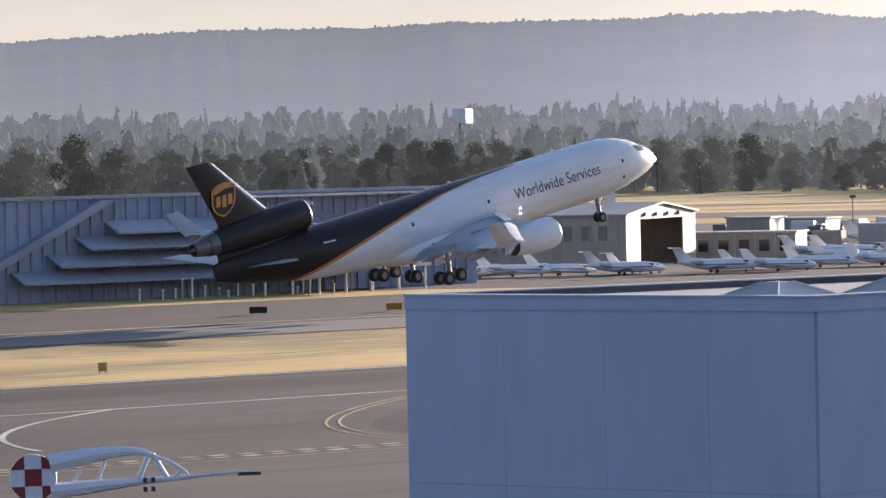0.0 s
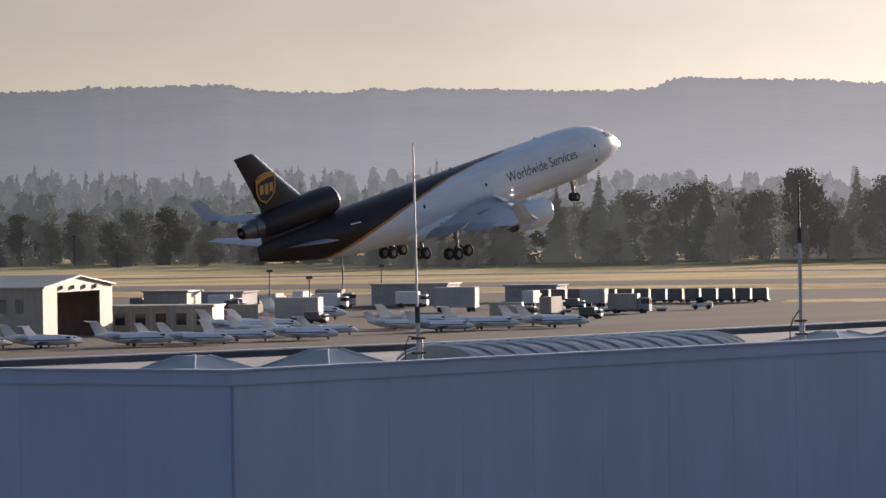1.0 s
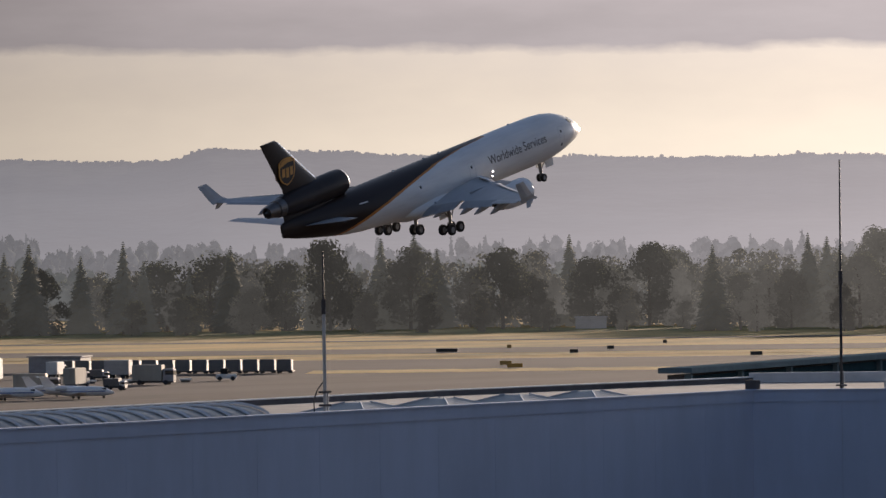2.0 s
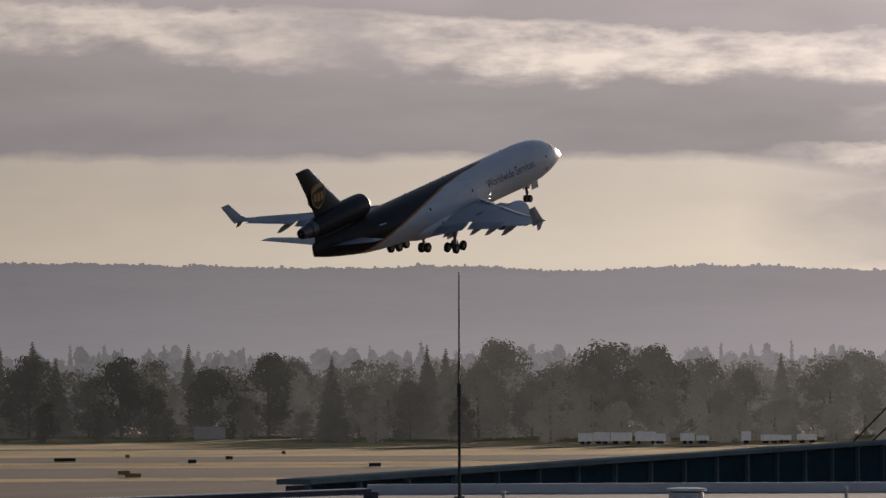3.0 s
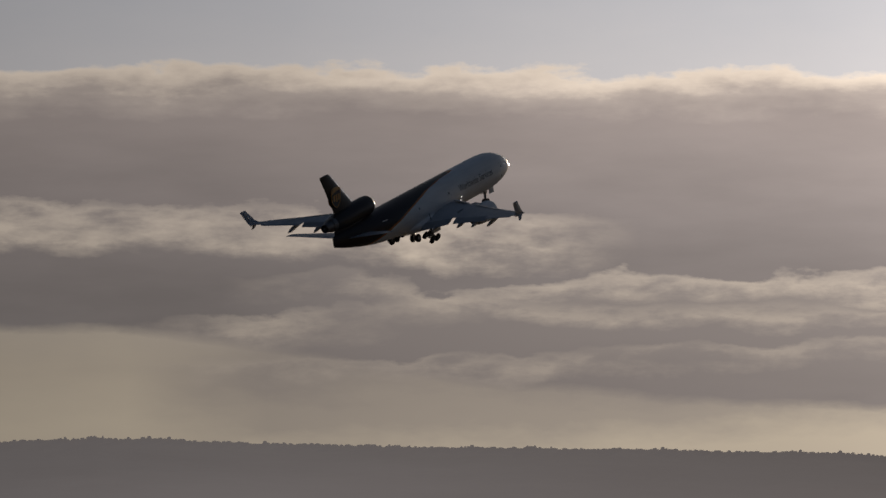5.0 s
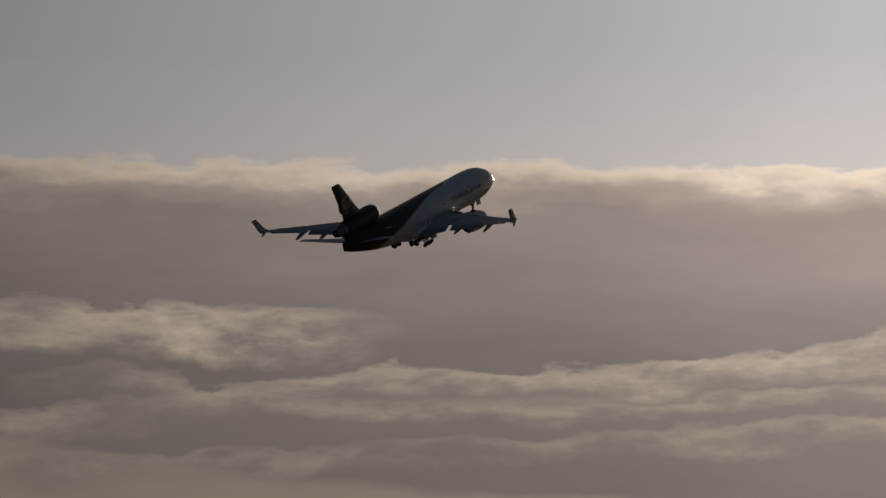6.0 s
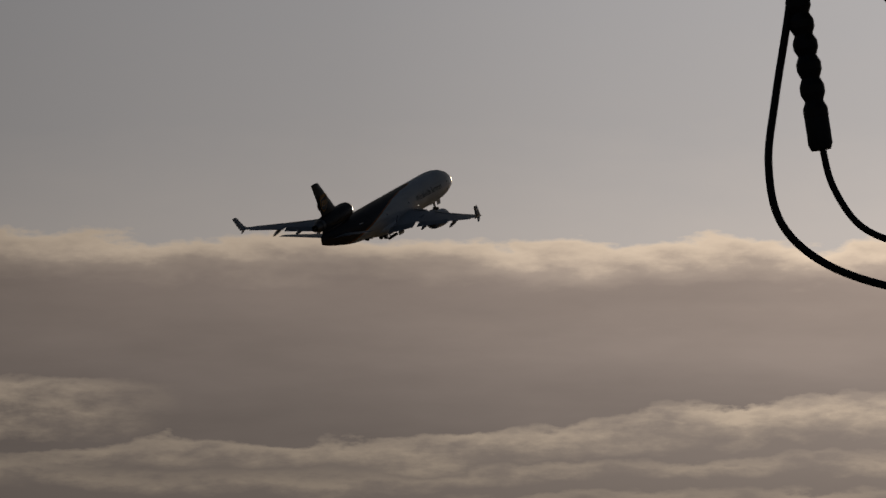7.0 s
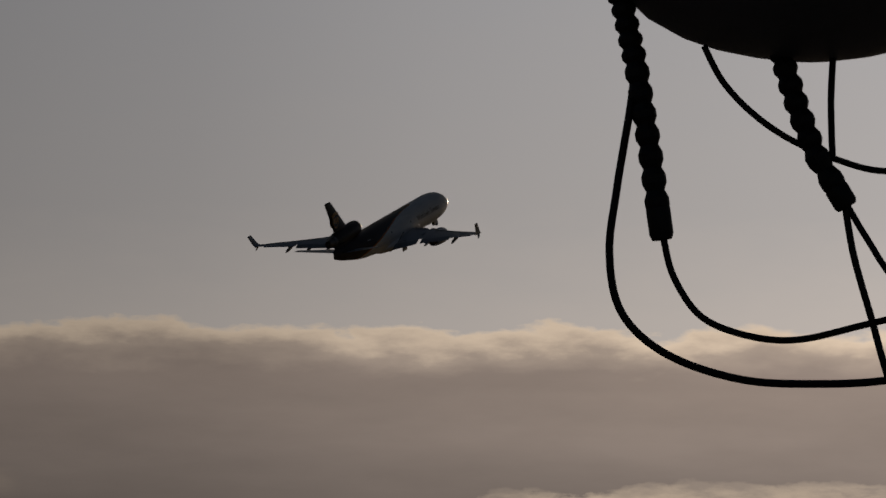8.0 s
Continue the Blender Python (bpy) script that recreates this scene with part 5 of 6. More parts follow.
def lamp_and_cables():
    """The luminaire on its bracket close to the camera, with wrapped hoses and hanging leads."""
    BLACK = material("black_cable_sheath", (0.014, 0.013, 0.013), 0.55, size=0.05, vary=0.2)
    HOUSING = material("dark_lamp_housing", (0.15, 0.16, 0.19), 0.5, 0.3, size=0.2, vary=0.15)
    az = radians(21.493)
    m = Matrix.Translation((9.302, 3.671, 19.011)) @ Matrix.Rotation(az - math.pi / 2, 4, "Z") @ Matrix.Rotation(radians(-0.55), 4, "Y")
    root = empty("yard_lamp", "dark round luminaire on a pole, with hanging wrapped cables", "lamp", m)

    def p(x, y):
        return ((x - 784) / 950, 0.0, (441 - y) / 945)
    head = Build()
    c = p(1442, 101)
    prof = [(0.0, 0.0), (0.001, 0.06), (0.0137, 0.135), (0.03, 0.2), (0.05, 0.253), (0.087, 0.316), (0.14, 0.37), (0.2, 0.4), (0.26, 0.395), (0.33, 0.3), (0.37, 0.1)]
    head.loft([[(c[0] + r * math.cos(2 * math.pi * i / 48), r * math.sin(2 * math.pi * i / 48), c[2] + z) for i in range(48)] for z, r in prof[1:]])
    h = part("lamp_head", head, HOUSING, root, "dark blue-grey rounded lamp housing", True)
    ring = Build()
    ring.tube([(c[0] + 0.402 * math.cos(2 * math.pi * i / 40), 0.402 * math.sin(2 * math.pi * i / 40), c[2] + 0.22) for i in range(41)], 0.012, 6)
    part("rim", ring, BLACK, h, "", True)
    pole = Build()
    pole.tube([(1.62, 0.1, -4.4), (1.62, 0.1, 1.0)], [0.09, 0.07], 16)
    part("pole", pole, HOUSING, root, "dark steel pole", True)
    armb = Build()
    armb.tube([(1.62, 0.1, 0.75), (1.3, 0.05, 0.8), (c[0] + 0.2, 0, c[2] + 0.34)], [0.045, 0.04, 0.05], 10)
    part("bracket", armb, HOUSING, root, "", True)

    def hose(pts, turns, r):
        core, wrap = Build(), Build()
        P = [Vector(p(*q)) for q in pts]
        n = 60
        def at(f):
            f *= len(P) - 1
            i = min(int(f), len(P) - 2)
            return P[i].lerp(P[i + 1], f - i)
        core.tube([at(i / n) for i in range(n + 1)], r * 0.74, 10)
        coil = []
        rad = []
        for i in range(turns * 3 + 1):
            f = 0.93 * i / (turns * 3)
            coil.append(at(f))
            rad.append(r * (0.74, 1.0, 1.0)[i % 3])
        wrap.tube(coil, rad, 14)
        hb = part("wrapped_hose", core, BLACK, root, "black hose in a spiral wrap", True)
        part("spiral_wrap", wrap, BLACK, hb)
        s = Build()
        s.tube([at(0.9), at(0.915), at(0.985), at(1.0)], [r * 0.8, r * 0.98, r * 0.98, r * 0.8], 14)
        part("end_sleeve", s, BLACK, hb, "", True)

    hose([(1064, -90), (1102, 0), (1126, 110), (1150, 260), (1172, 424)], 15, 0.0235)
    hose([(1378, 60), (1392, 115), (1415, 190), (1445, 270), (1502, 366)], 9, 0.0235)

    def lead(pts, r):
        P = [Vector(p(*q)) for q in pts]
        out = []
        for i in range(len(P) - 1):
            a, b, c2, d = P[max(i - 1, 0)], P[i], P[i + 1], P[min(i + 2, len(P) - 1)]
            for k in range(8):
                t = k / 8
                out.append(0.5 * ((2 * b) + (c2 - a) * t + (2 * a - 5 * b + 4 * c2 - d) * t * t + (3 * b - a - 3 * c2 + d) * t ** 3))
        out.append(P[-1])
        b = Build()
        b.tube(out, r, 8)
        part("lead", b, BLACK, root, "hanging black cable", True)

    lead([(1124, 60), (1120, 160), (1092, 330), (1078, 450), (1100, 555), (1180, 628), (1310, 672), (1450, 680), (1580, 672), (1700, 640), (1780, 520)], 0.0075)
    lead([(1174, 420), (1192, 490), (1240, 560), (1320, 594), (1410, 602), (1520, 578), (1640, 545), (1770, 480)], 0.0065)
    lead([(1248, 78), (1280, 140), (1330, 195), (1395, 242), (1480, 280), (1570, 302), (1700, 290), (1770, 220)], 0.0062)
    lead([(1478, 100), (1474, 180), (1476, 280)], 0.0065)
    lead([(1496, 350), (1512, 450), (1542, 560), (1580, 690), (1640, 800), (1760, 850)], 0.0068)
    lead([(1500, 360), (1535, 420), (1590, 500), (1680, 560), (1770, 570)], 0.0062)


lamp_and_cables()


def deck():
    """The parking deck on which the camera stands."""
    root = empty("parking_deck", "grey concrete top deck of a parking structure", "deck")
    b = Build()
    b.box(-60, -60, 15.6, 14, 8, 16.3)
    part("deck_slab", b, CONCRETE, root)
    for x in (-55, -35, -15, 8):
        for y in (-55, -30, 2):
            c = Build()
            c.bevel_box(x - 0.4, y - 0.4, 0, x + 0.4, y + 0.4, 15.65, 0.05)
            part("column", c, CONCRETE, root)


deck()

# ---- the field's buildings, parked jets and gear ----
CREAM_METAL = material("cream_hangar_sheet", (0.36, 0.325, 0.265), 0.6, size=3, vary=0.15, stretch=(1, 1, 0.3))
ROOF_SHEET = material("pale_roof_sheet", (0.42, 0.38, 0.315), 0.55, size=3, vary=0.15)
SHELTER_BLUE = material("blue_grey_shelter_sheet", (0.285, 0.33, 0.43), 0.6, size=3, vary=0.2, stretch=(1, 1, 0.3))
SHELTER_LEDGE = material("weathered_ledge_sheet", (0.34, 0.365, 0.42), 0.6, size=2, vary=0.2, stretch=(0.5, 1, 1))
DARK_INSIDE = material("dark_hangar_inside", (0.16, 0.14, 0.12), 0.9, size=3, vary=0.2)
WHITE_BOX = material("white_vehicle_paint", (0.72, 0.70, 0.66), 0.4, size=1, vary=0.12)
PARKED_WHITE = material("parked_jet_gloss_white", (0.82, 0.81, 0.79), 0.22, size=2, vary=0.06, spec=0.7)
JET_BLUE = material("jet_blue_trim", (0.04, 0.10, 0.28), 0.35, size=1, vary=0.1)
GREY_BOX = material("grey_container_sheet", (0.16, 0.145, 0.13), 0.6, size=1, vary=0.2, random_amount=0.2)
SIGN_BLACK = material("sign_black", (0.02, 0.02, 0.02), 0.6, size=1, vary=0.1)
SIGN_AMBER = material("sign_amber", (0.45, 0.26, 0.05), 0.6, size=1, vary=0.15)
TRAILER_SIDE = material("trailer_side_sheet", (0.42, 0.40, 0.37), 0.6, size=2, vary=0.15)
STONE_GREY = material("grey_wall_sheet", (0.32, 0.31, 0.31), 0.7, size=3, vary=0.2)


HANGAR_INSIDE = material("hangar_lining", (0.42, 0.35, 0.29), 0.9, size=3, vary=0.25)


def hangar():
    root = empty("hangar", "cream metal hangar with open dark doorway and pale gable roof", "hangar", pose(463.2, 515.2, 0, 0, 0, 28))
    W, L, E, P = 27.0, 30.0, 6.9, 8.1
    # local x along the gable, y back along the side wall
    side = Build()
    side.box(0, 0.3, 0, 0.3, L, E)
    part("side_wall", side, CREAM_METAL, root)
    side = Build()
    side.box(W - 0.3, 0.3, 0, W, L, E)
    part("side_wall", side, CREAM_METAL, root)
    D0, D1, DH = 5.4, 22.0, 6.2
    for x0, x1 in ((0, D0), (D1, W)):
        g = Build()
        g.box(x0, 0, 0, x1, 0.3, E)
        part("gable_wall", g, CREAM_METAL, root, "sunlit cream gable")
    g = Build()
    g.box(D0, 0, DH, D1, 0.3, E)
    g.add([(0, 0, E), (W, 0, E), (W / 2, 0, P), (0, 0.3, E), (W, 0.3, E), (W / 2, 0.3, P)], [(0, 1, 2), (5, 4, 3), (0, 3, 4, 1), (1, 4, 5, 2), (2, 5, 3, 0)])
    part("gable_head", g, CREAM_METAL, root, "sunlit cream gable")
    for s in (0, 1):
        r = Build()
        x0, x1 = (W / 2, -0.5) if s else (W / 2, W + 0.5)
        r.loft([[(x0, y, P + 0.05), (x1, y, E - 0.1), (x1, y, E + 0.1), (x0, y, P + 0.25)] for y in (-0.4, L + 0.4)])
        part("roof", r, ROOF_SHEET, root, "pale sunlit roof sheet")
    b = Build()
    b.box(0.3, L - 0.3, 0, W - 0.3, L, E)
    part("back_wall", b, HANGAR_INSIDE, root)
    b = Build()
    b.box(0.35, 0.35, 0.06, W - 0.35, L - 0.35, 0.12)
    part("hangar_floor", b, HANGAR_INSIDE, root)
    b = Build()
    b.box(0.32, 0.4, 0.1, 0.4, L - 0.4, E - 0.1)
    b.box(W - 0.4, 0.4, 0.1, W - 0.32, L - 0.4, E - 0.1)
    b.box(0.4, 0.4, E - 0.15, W - 0.4, L - 0.4, E - 0.1)
    part("lining", b, HANGAR_INSIDE, root, "dark interior lining")
    for y in (3.2, 5.6, 8.0, 24.0, 26.0, 28.0):
        w = Build()
        w.bevel_box(-0.03, y - 0.55, 3.6, 0.04, y + 0.55, 5.4, 0.02)
        o = part("window", w, GLASS_DARK, root, "dark window")
        f = Build()
        f.tube([(-0.05, y - 0.6, 3.55), (-0.05, y + 0.6, 3.55), (-0.05, y + 0.6, 5.45), (-0.05, y - 0.6, 5.45), (-0.05, y - 0.6, 3.6)], 0.06, 4)
        part("window_frame", f, STONE_GREY, o)
    for k in range(4):
        l = Build()
        x = 7.0 + 4.4 * k
        l.bevel_box(x - 0.3, -0.3, 6.55, x + 0.3, 0.02, 7.05, 0.06)
        part("flood_lamp", l, STONE_GREY, root, "unlit floodlight")
    for k in range(16):
        r = Build()
        y = 1.0 + k * 1.9
        r.box(-0.07, y, 0, 0.0, y + 0.07, E - 0.15)
        part("wall_rib", r, CREAM_METAL, root)


hangar()


def shelter():
    root = empty("run_up_shelter", "blue-grey engine run-up enclosure with stepped louvre ledges", "shelter")
    for k in range(19):
        x = 318 + k * 5.0
        p = Build()
        p.box(x + 0.06, 486, 0, x + 4.94, 486.5, 11.3)
        part("wall_panel", p, SHELTER_BLUE, root)
        for j in range(3):
            p = Build()
            p.box(x + j * 1.67 - 0.08, 485.75, 0, x + j * 1.67 + 0.08, 486, 11.4)
            part("wall_post", p, SHELTER_LEDGE if j == 0 else SHELTER_BLUE, root)
    b = Build()
    b.box(317.5, 485.6, 11.4, 413.5, 486.9, 11.75)
    part("coping", b, SHELTER_LEDGE, root, "pale coping")
    b = Build()
    b.box(376, 484.0, 11.0, 413.5, 486.9, 11.25)
    part("canopy_edge", b, WHITE_BOX, root, "white canopy edge")
    for z, x0, x1 in ((7.5, 358, 392), (5.8, 354, 392), (3.9, 350, 392), (2.1, 345, 394)):
        w = (x1 - x0) / 4
        for i in range(4):
            s = Build()
            xa, xb = x0 + i * w + 0.08, x0 + (i + 1) * w - 0.08
            s.loft([[(x, 486, z + 1.25), (x, 485.8, z + 1.4), (x, 483.0, z + 0.15), (x, 483.05, z - 0.1)] for x in (xa, xb)])
            part("louvre_ledge", s, SHELTER_LEDGE, root, "pale sloping louvre")
    for (x0, z0), (x1, z1) in (((334, 0.5), (357, 11.2)),):
        s = Build()
        s.loft([[(x0, 484.6, z0), (x0 + 2.0, 484.6, z0), (x0 + 2.0, 486, z0), (x0, 486, z0)], [(x1, 484.6, z1), (x1 + 2.0, 484.6, z1), (x1 + 2.0, 486, z1), (x1, 486, z1)]])
        part("raking_brace", s, SHELTER_LEDGE, root, "slanting buttress")
    for z in (8.8, 6.0):
        s = Build()
        s.box(320, 485.0, z, 338, 486, z + 1.5)
        part("vent_slot", s, DARK_INSIDE, root, "dark vent slot")
    b = Build()
    b.box(318, 492, 0, 412, 520, 10.6)
    part("rear_block", b, SHELTER_BLUE, root)


shelter()


def canopy():
    root = empty("open_canopy", "open white flat-roofed canopy on slim posts", "canopy")
    b = Build()
    b.bevel_box(371, 474, 2.75, 396, 480, 3.1, 0.05)
    part("canopy_roof", b, WHITE_BOX, root)
    for k in range(7):
        for y in (474.5, 479.5):
            p = Build()
            p.tube([(372 + k * 3.9, y, 0), (372 + k * 3.9, y, 2.76)], 0.12, 8)
            part("canopy_post", p, WHITE_BOX, root)


canopy()


def small_jet():
    """A parked business jet, nose along +x, twelve metres long."""
    root = empty("business_jet", "small white business jet parked on the ramp", "aircraft")
    st = [(6.2, 0.85, 0.02), (5.9, 0.9, 0.28), (5.2, 1.0, 0.52), (4.2, 1.15, 0.74), (2.5, 1.2, 0.8), (-1.5, 1.2, 0.8), (-3.6, 1.35, 0.62), (-5.4, 1.6, 0.3), (-6.0, 1.65, 0.1)]
    b = Build()
    b.loft([[(x, r * math.cos(2 * math.pi * i / 16), z + r * math.sin(2 * math.pi * i / 16)) for i in range(16)] for x, z, r in st])
    part("fuselage", b, PARKED_WHITE, root, "", True)
    for s in (1, -1):
        w = Build()
        w.loft([[(x0, s * y, z), (x0 - c * 0.4, s * y, z + t), (x0 - c, s * y, z), (x0 - c * 0.4, s * y, z - t * 0.5)] for x0, c, y, z, t in ((1.2, 2.6, 0.4, 0.75, 0.18), (-0.6, 1.0, 6.0, 1.15, 0.07))])
        part("wing", w, PARKED_WHITE, root)
        t = Build()
        t.loft([[(x0, s * y, z), (x0 - c * 0.4, s * y, z + 0.07), (x0 - c, s * y, z), (x0 - c * 0.4, s * y, z - 0.04)] for x0, c, y, z in ((-5.6, 1.2, 0.05, 3.55), (-6.2, 0.7, 2.3, 3.6))])
        part("tailplane", t, PARKED_WHITE, root)
        e = Build()
        e.turned([(0.0, 0.3), (-0.1, 0.38), (-1.2, 0.4), (-2.0, 0.26), (-1.9, 0.2), (-1.0, 0.25), (-0.1, 0.27)], 14, m=Matrix.Translation((-2.4, s * 1.2, 1.75)))
        part("engine", e, PARKED_WHITE, root, "", True)
        g = Build()
        g.tube([(-0.4, s * 1.5, 0.75), (-0.4, s * 1.5, 0.25)], 0.06, 8)
        part("gear_leg", g, GALV, root)
        g = Build()
        g.turned([(-0.1, 0.02), (-0.1, 0.24), (0.1, 0.24), (0.1, 0.02)], 12, m=Matrix.Translation((-0.4, s * 1.5, 0.25)) @ Matrix.Rotation(radians(90), 4, "Z"))
        part("wheel", g, TYRE, root, "black wheel")
        c = Build()
        c.box(3.9, s * 0.60, 1.42, 4.6, s * 0.66, 1.68)
        part("cockpit_window", c, GLASS_DARK, root)
    f = Build()
    f.loft([[(x0, 0.1 * q, z), (x0 - c, 0.04 * q, z), (x0 - c, -0.04 * q, z), (x0, -0.1 * q, z)] for x0, c, z, q in ((-3.4, 2.4, 1.7, 1), (-5.5, 1.3, 3.7, 0.6))])
    part("fin", f, PARKED_WHITE, root)
    g = Build()
    g.tube([(4.4, 0, 0.7), (4.4, 0, 0.2)], 0.06, 8)
    part("nose_leg", g, GALV, root)
    g = Build()
    g.turned([(-0.08, 0.02), (-0.08, 0.2), (0.08, 0.2), (0.08, 0.02)], 12, m=Matrix.Translation((4.4, 0, 0.2)) @ Matrix.Rotation(radians(90), 4, "Z"))
    part("nose_wheel", g, TYRE, root, "black wheel")
    s = Build()
    s.box(-3.4, -0.83, 1.1, 4.4, -0.78, 1.26)
    part("stripe", s, JET_BLUE, root, "blue cheatline")
    return root


def parked_jets():
    first = small_jet()
    tagged(first, group="parked jets")
    rr = random.Random(9)
    spots = [(424, 503, -38, 1.0), (431, 500, -35, 1.1), (436, 497, -40, 1.05), (441, 491, -36, 1.15), (416, 508, -35, 1.0), (410, 512, -38, 1.0), (450, 484, -36, 1.25), (457, 480, -30, 1.1),
             (500, 517, -40, 1.25), (507, 519, -36, 1.2), (478, 483, -36, 1.15), (529, 512, -38, 1.25), (513, 492, -35, 1.1), (523, 494, -34, 1.25), (533, 490, -36, 1.2), (470, 486, -32, 1.1), (555, 560, -30, 1.5), (446, 494, -60, 1.0), (488, 500, -44, 1.1), (494, 494, -30, 1.0), (540, 500, -50, 1.1), (462, 490, -48, 1.0), (518, 505, -42, 1.0), (430, 508, -46, 0.9)]
    for i, (x, y, a, k) in enumerate(spots):
        ob = first if i == 0 else copy_thing(first, pose(x, y, 0.06, 0, 0, a))
        ob.matrix_basis = pose(x, y, 0.06, 0, 0, a + rr.uniform(-14, 14))
        ob.scale = (k * 0.68, k * 0.68, k * 0.7)


parked_jets()


def box_building(name, label, category, x, y, turn, L, W, H, wall, roof=ROOF_SHEET, bays=0, group=""):
    root = empty(name, label, category, pose(x, y, 0.05, 0, 0, turn), group)
    b = Build()
    b.bevel_box(0, 0, 0, L, W, H, 0.06)
    part("body", b, wall, root)
    r = Build()
    r.box(-0.3, -0.3, H, L + 0.3, W + 0.3, H + 0.22)
    part("roof", r, roof, root)
    for k in range(bays):
        w = Build()
        s = L / bays
        w.bevel_box(k * s + s * 0.22, -0.05, H * 0.28, k * s + s * 0.72, 0.06, H * 0.74, 0.02)
        part("window", w, GLASS_DARK, root, "dark window")
        c = Build()
        c.box(k * s - 0.1, -0.12, 0, k * s + 0.12, 0.0, H)
        part("pier", c, ROOF_SHEET, root)
    return root


def trailer(x, y, turn, L, H, label, slats=4, side=None):
    root = empty("box_trailer", label, "trailer", pose(x, y, 0.06, 0, 0, turn), "ramp trailers")
    b = Build()
    b.bevel_box(0, 0, 0.7, L, 2.6, H, 0.08)
    part("box", b, side or TRAILER_SIDE, root)
    r = Build()
    r.box(-0.05, -0.05, H, L + 0.05, 2.65, H + 0.08)
    part("roof", r, WHITE_BOX, root, "white roof")
    for j in range(slats):
        d = Build()
        d.box(L, 0.1 + j * 2.5 / slats, 0.8, L + 0.06, 0.1 + (j + 0.78) * 2.5 / slats, H - 0.1)
        part("end_panel", d, WHITE_BOX, root, "sunlit white end panel")
    for wx in (0.9, L - 0.9):
        for wy in (0.15, 2.45):
            w = Build()
            w.turned([(-0.15, 0.02), (-0.15, 0.42), (0.15, 0.42), (0.15, 0.02)], 12, m=Matrix.Translation((wx, wy, 0.42)) @ Matrix.Rotation(radians(90), 4, "Z"))
            part("wheel", w, TYRE, root)
    return root


# far trailers and barn glow faintly, haze painted on as emission
HAZY_WHITE = haze_glow(material("hazed_white_yard_paint", (0.7, 0.69, 0.66), 0.5, size=1, vary=0.15), (0.085, 0.082, 0.076), 0.7)
HAZY_GREY = haze_glow(material("hazed_grey_barn_sheet", (0.19, 0.19, 0.20), 0.7, size=2, vary=0.2), (0.085, 0.082, 0.076), 0.5)


def ramp_buildings():
    box_building("ramp_office", "long low cream ramp office with dark windows", "building", 495, 541, -55, 17, 8, 3.4, CREAM_METAL, bays=6)
    box_building("ramp_annex", "small cream annex beside the hangar", "building", 487, 534, 28, 8, 6, 4.2, CREAM_METAL)
    box_building("storage_block", "cream flat-roofed storage block", "building", 560, 600, -62, 7, 7, 3.9, CREAM_METAL)
    box_building("grey_shed", "long grey metal shed behind the ramp", "shed", 632, 622, -62, 13, 8, 3.4, STONE_GREY)
    box_building("grey_shed", "long grey metal shed behind the ramp", "shed", 596, 636, -62, 15, 8, 2.8, STONE_GREY, STONE_GREY)
    box_building("grey_shed", "low dark shed among parked jets", "shed", 660, 618, -62, 9, 7, 2.6, STONE_GREY, STONE_GREY)
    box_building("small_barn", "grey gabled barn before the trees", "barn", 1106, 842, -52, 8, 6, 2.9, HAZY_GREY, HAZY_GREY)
    box_building("site_office", "pale boxy building behind the hangar", "building", 445, 546, 20, 40, 14, 6.4, STONE_GREY, LIGHT_TRIM, bays=8)
    trailer(541, 552, -62, 6.5, 3.6, "white-roofed box trailer with sunlit slatted end")
    trailer(597, 574, -62, 6.5, 3.8, "white-roofed box trailer with sunlit slatted end", 5)
    trailer(626, 570, -62, 4.0, 2.9, "low grey trailer with pale end panels", 4)
    trailer(571, 607, -62, 5.0, 3.2, "white-roofed box trailer with sunlit slatted end", 3)
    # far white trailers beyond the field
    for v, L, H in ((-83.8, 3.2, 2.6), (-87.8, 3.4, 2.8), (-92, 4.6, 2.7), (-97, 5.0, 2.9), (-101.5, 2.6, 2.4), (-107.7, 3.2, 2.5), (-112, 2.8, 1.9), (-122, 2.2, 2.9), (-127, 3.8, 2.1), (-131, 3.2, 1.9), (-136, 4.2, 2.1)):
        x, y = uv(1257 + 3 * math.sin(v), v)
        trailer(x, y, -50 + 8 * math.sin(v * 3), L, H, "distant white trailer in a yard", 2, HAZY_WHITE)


ramp_buildings()


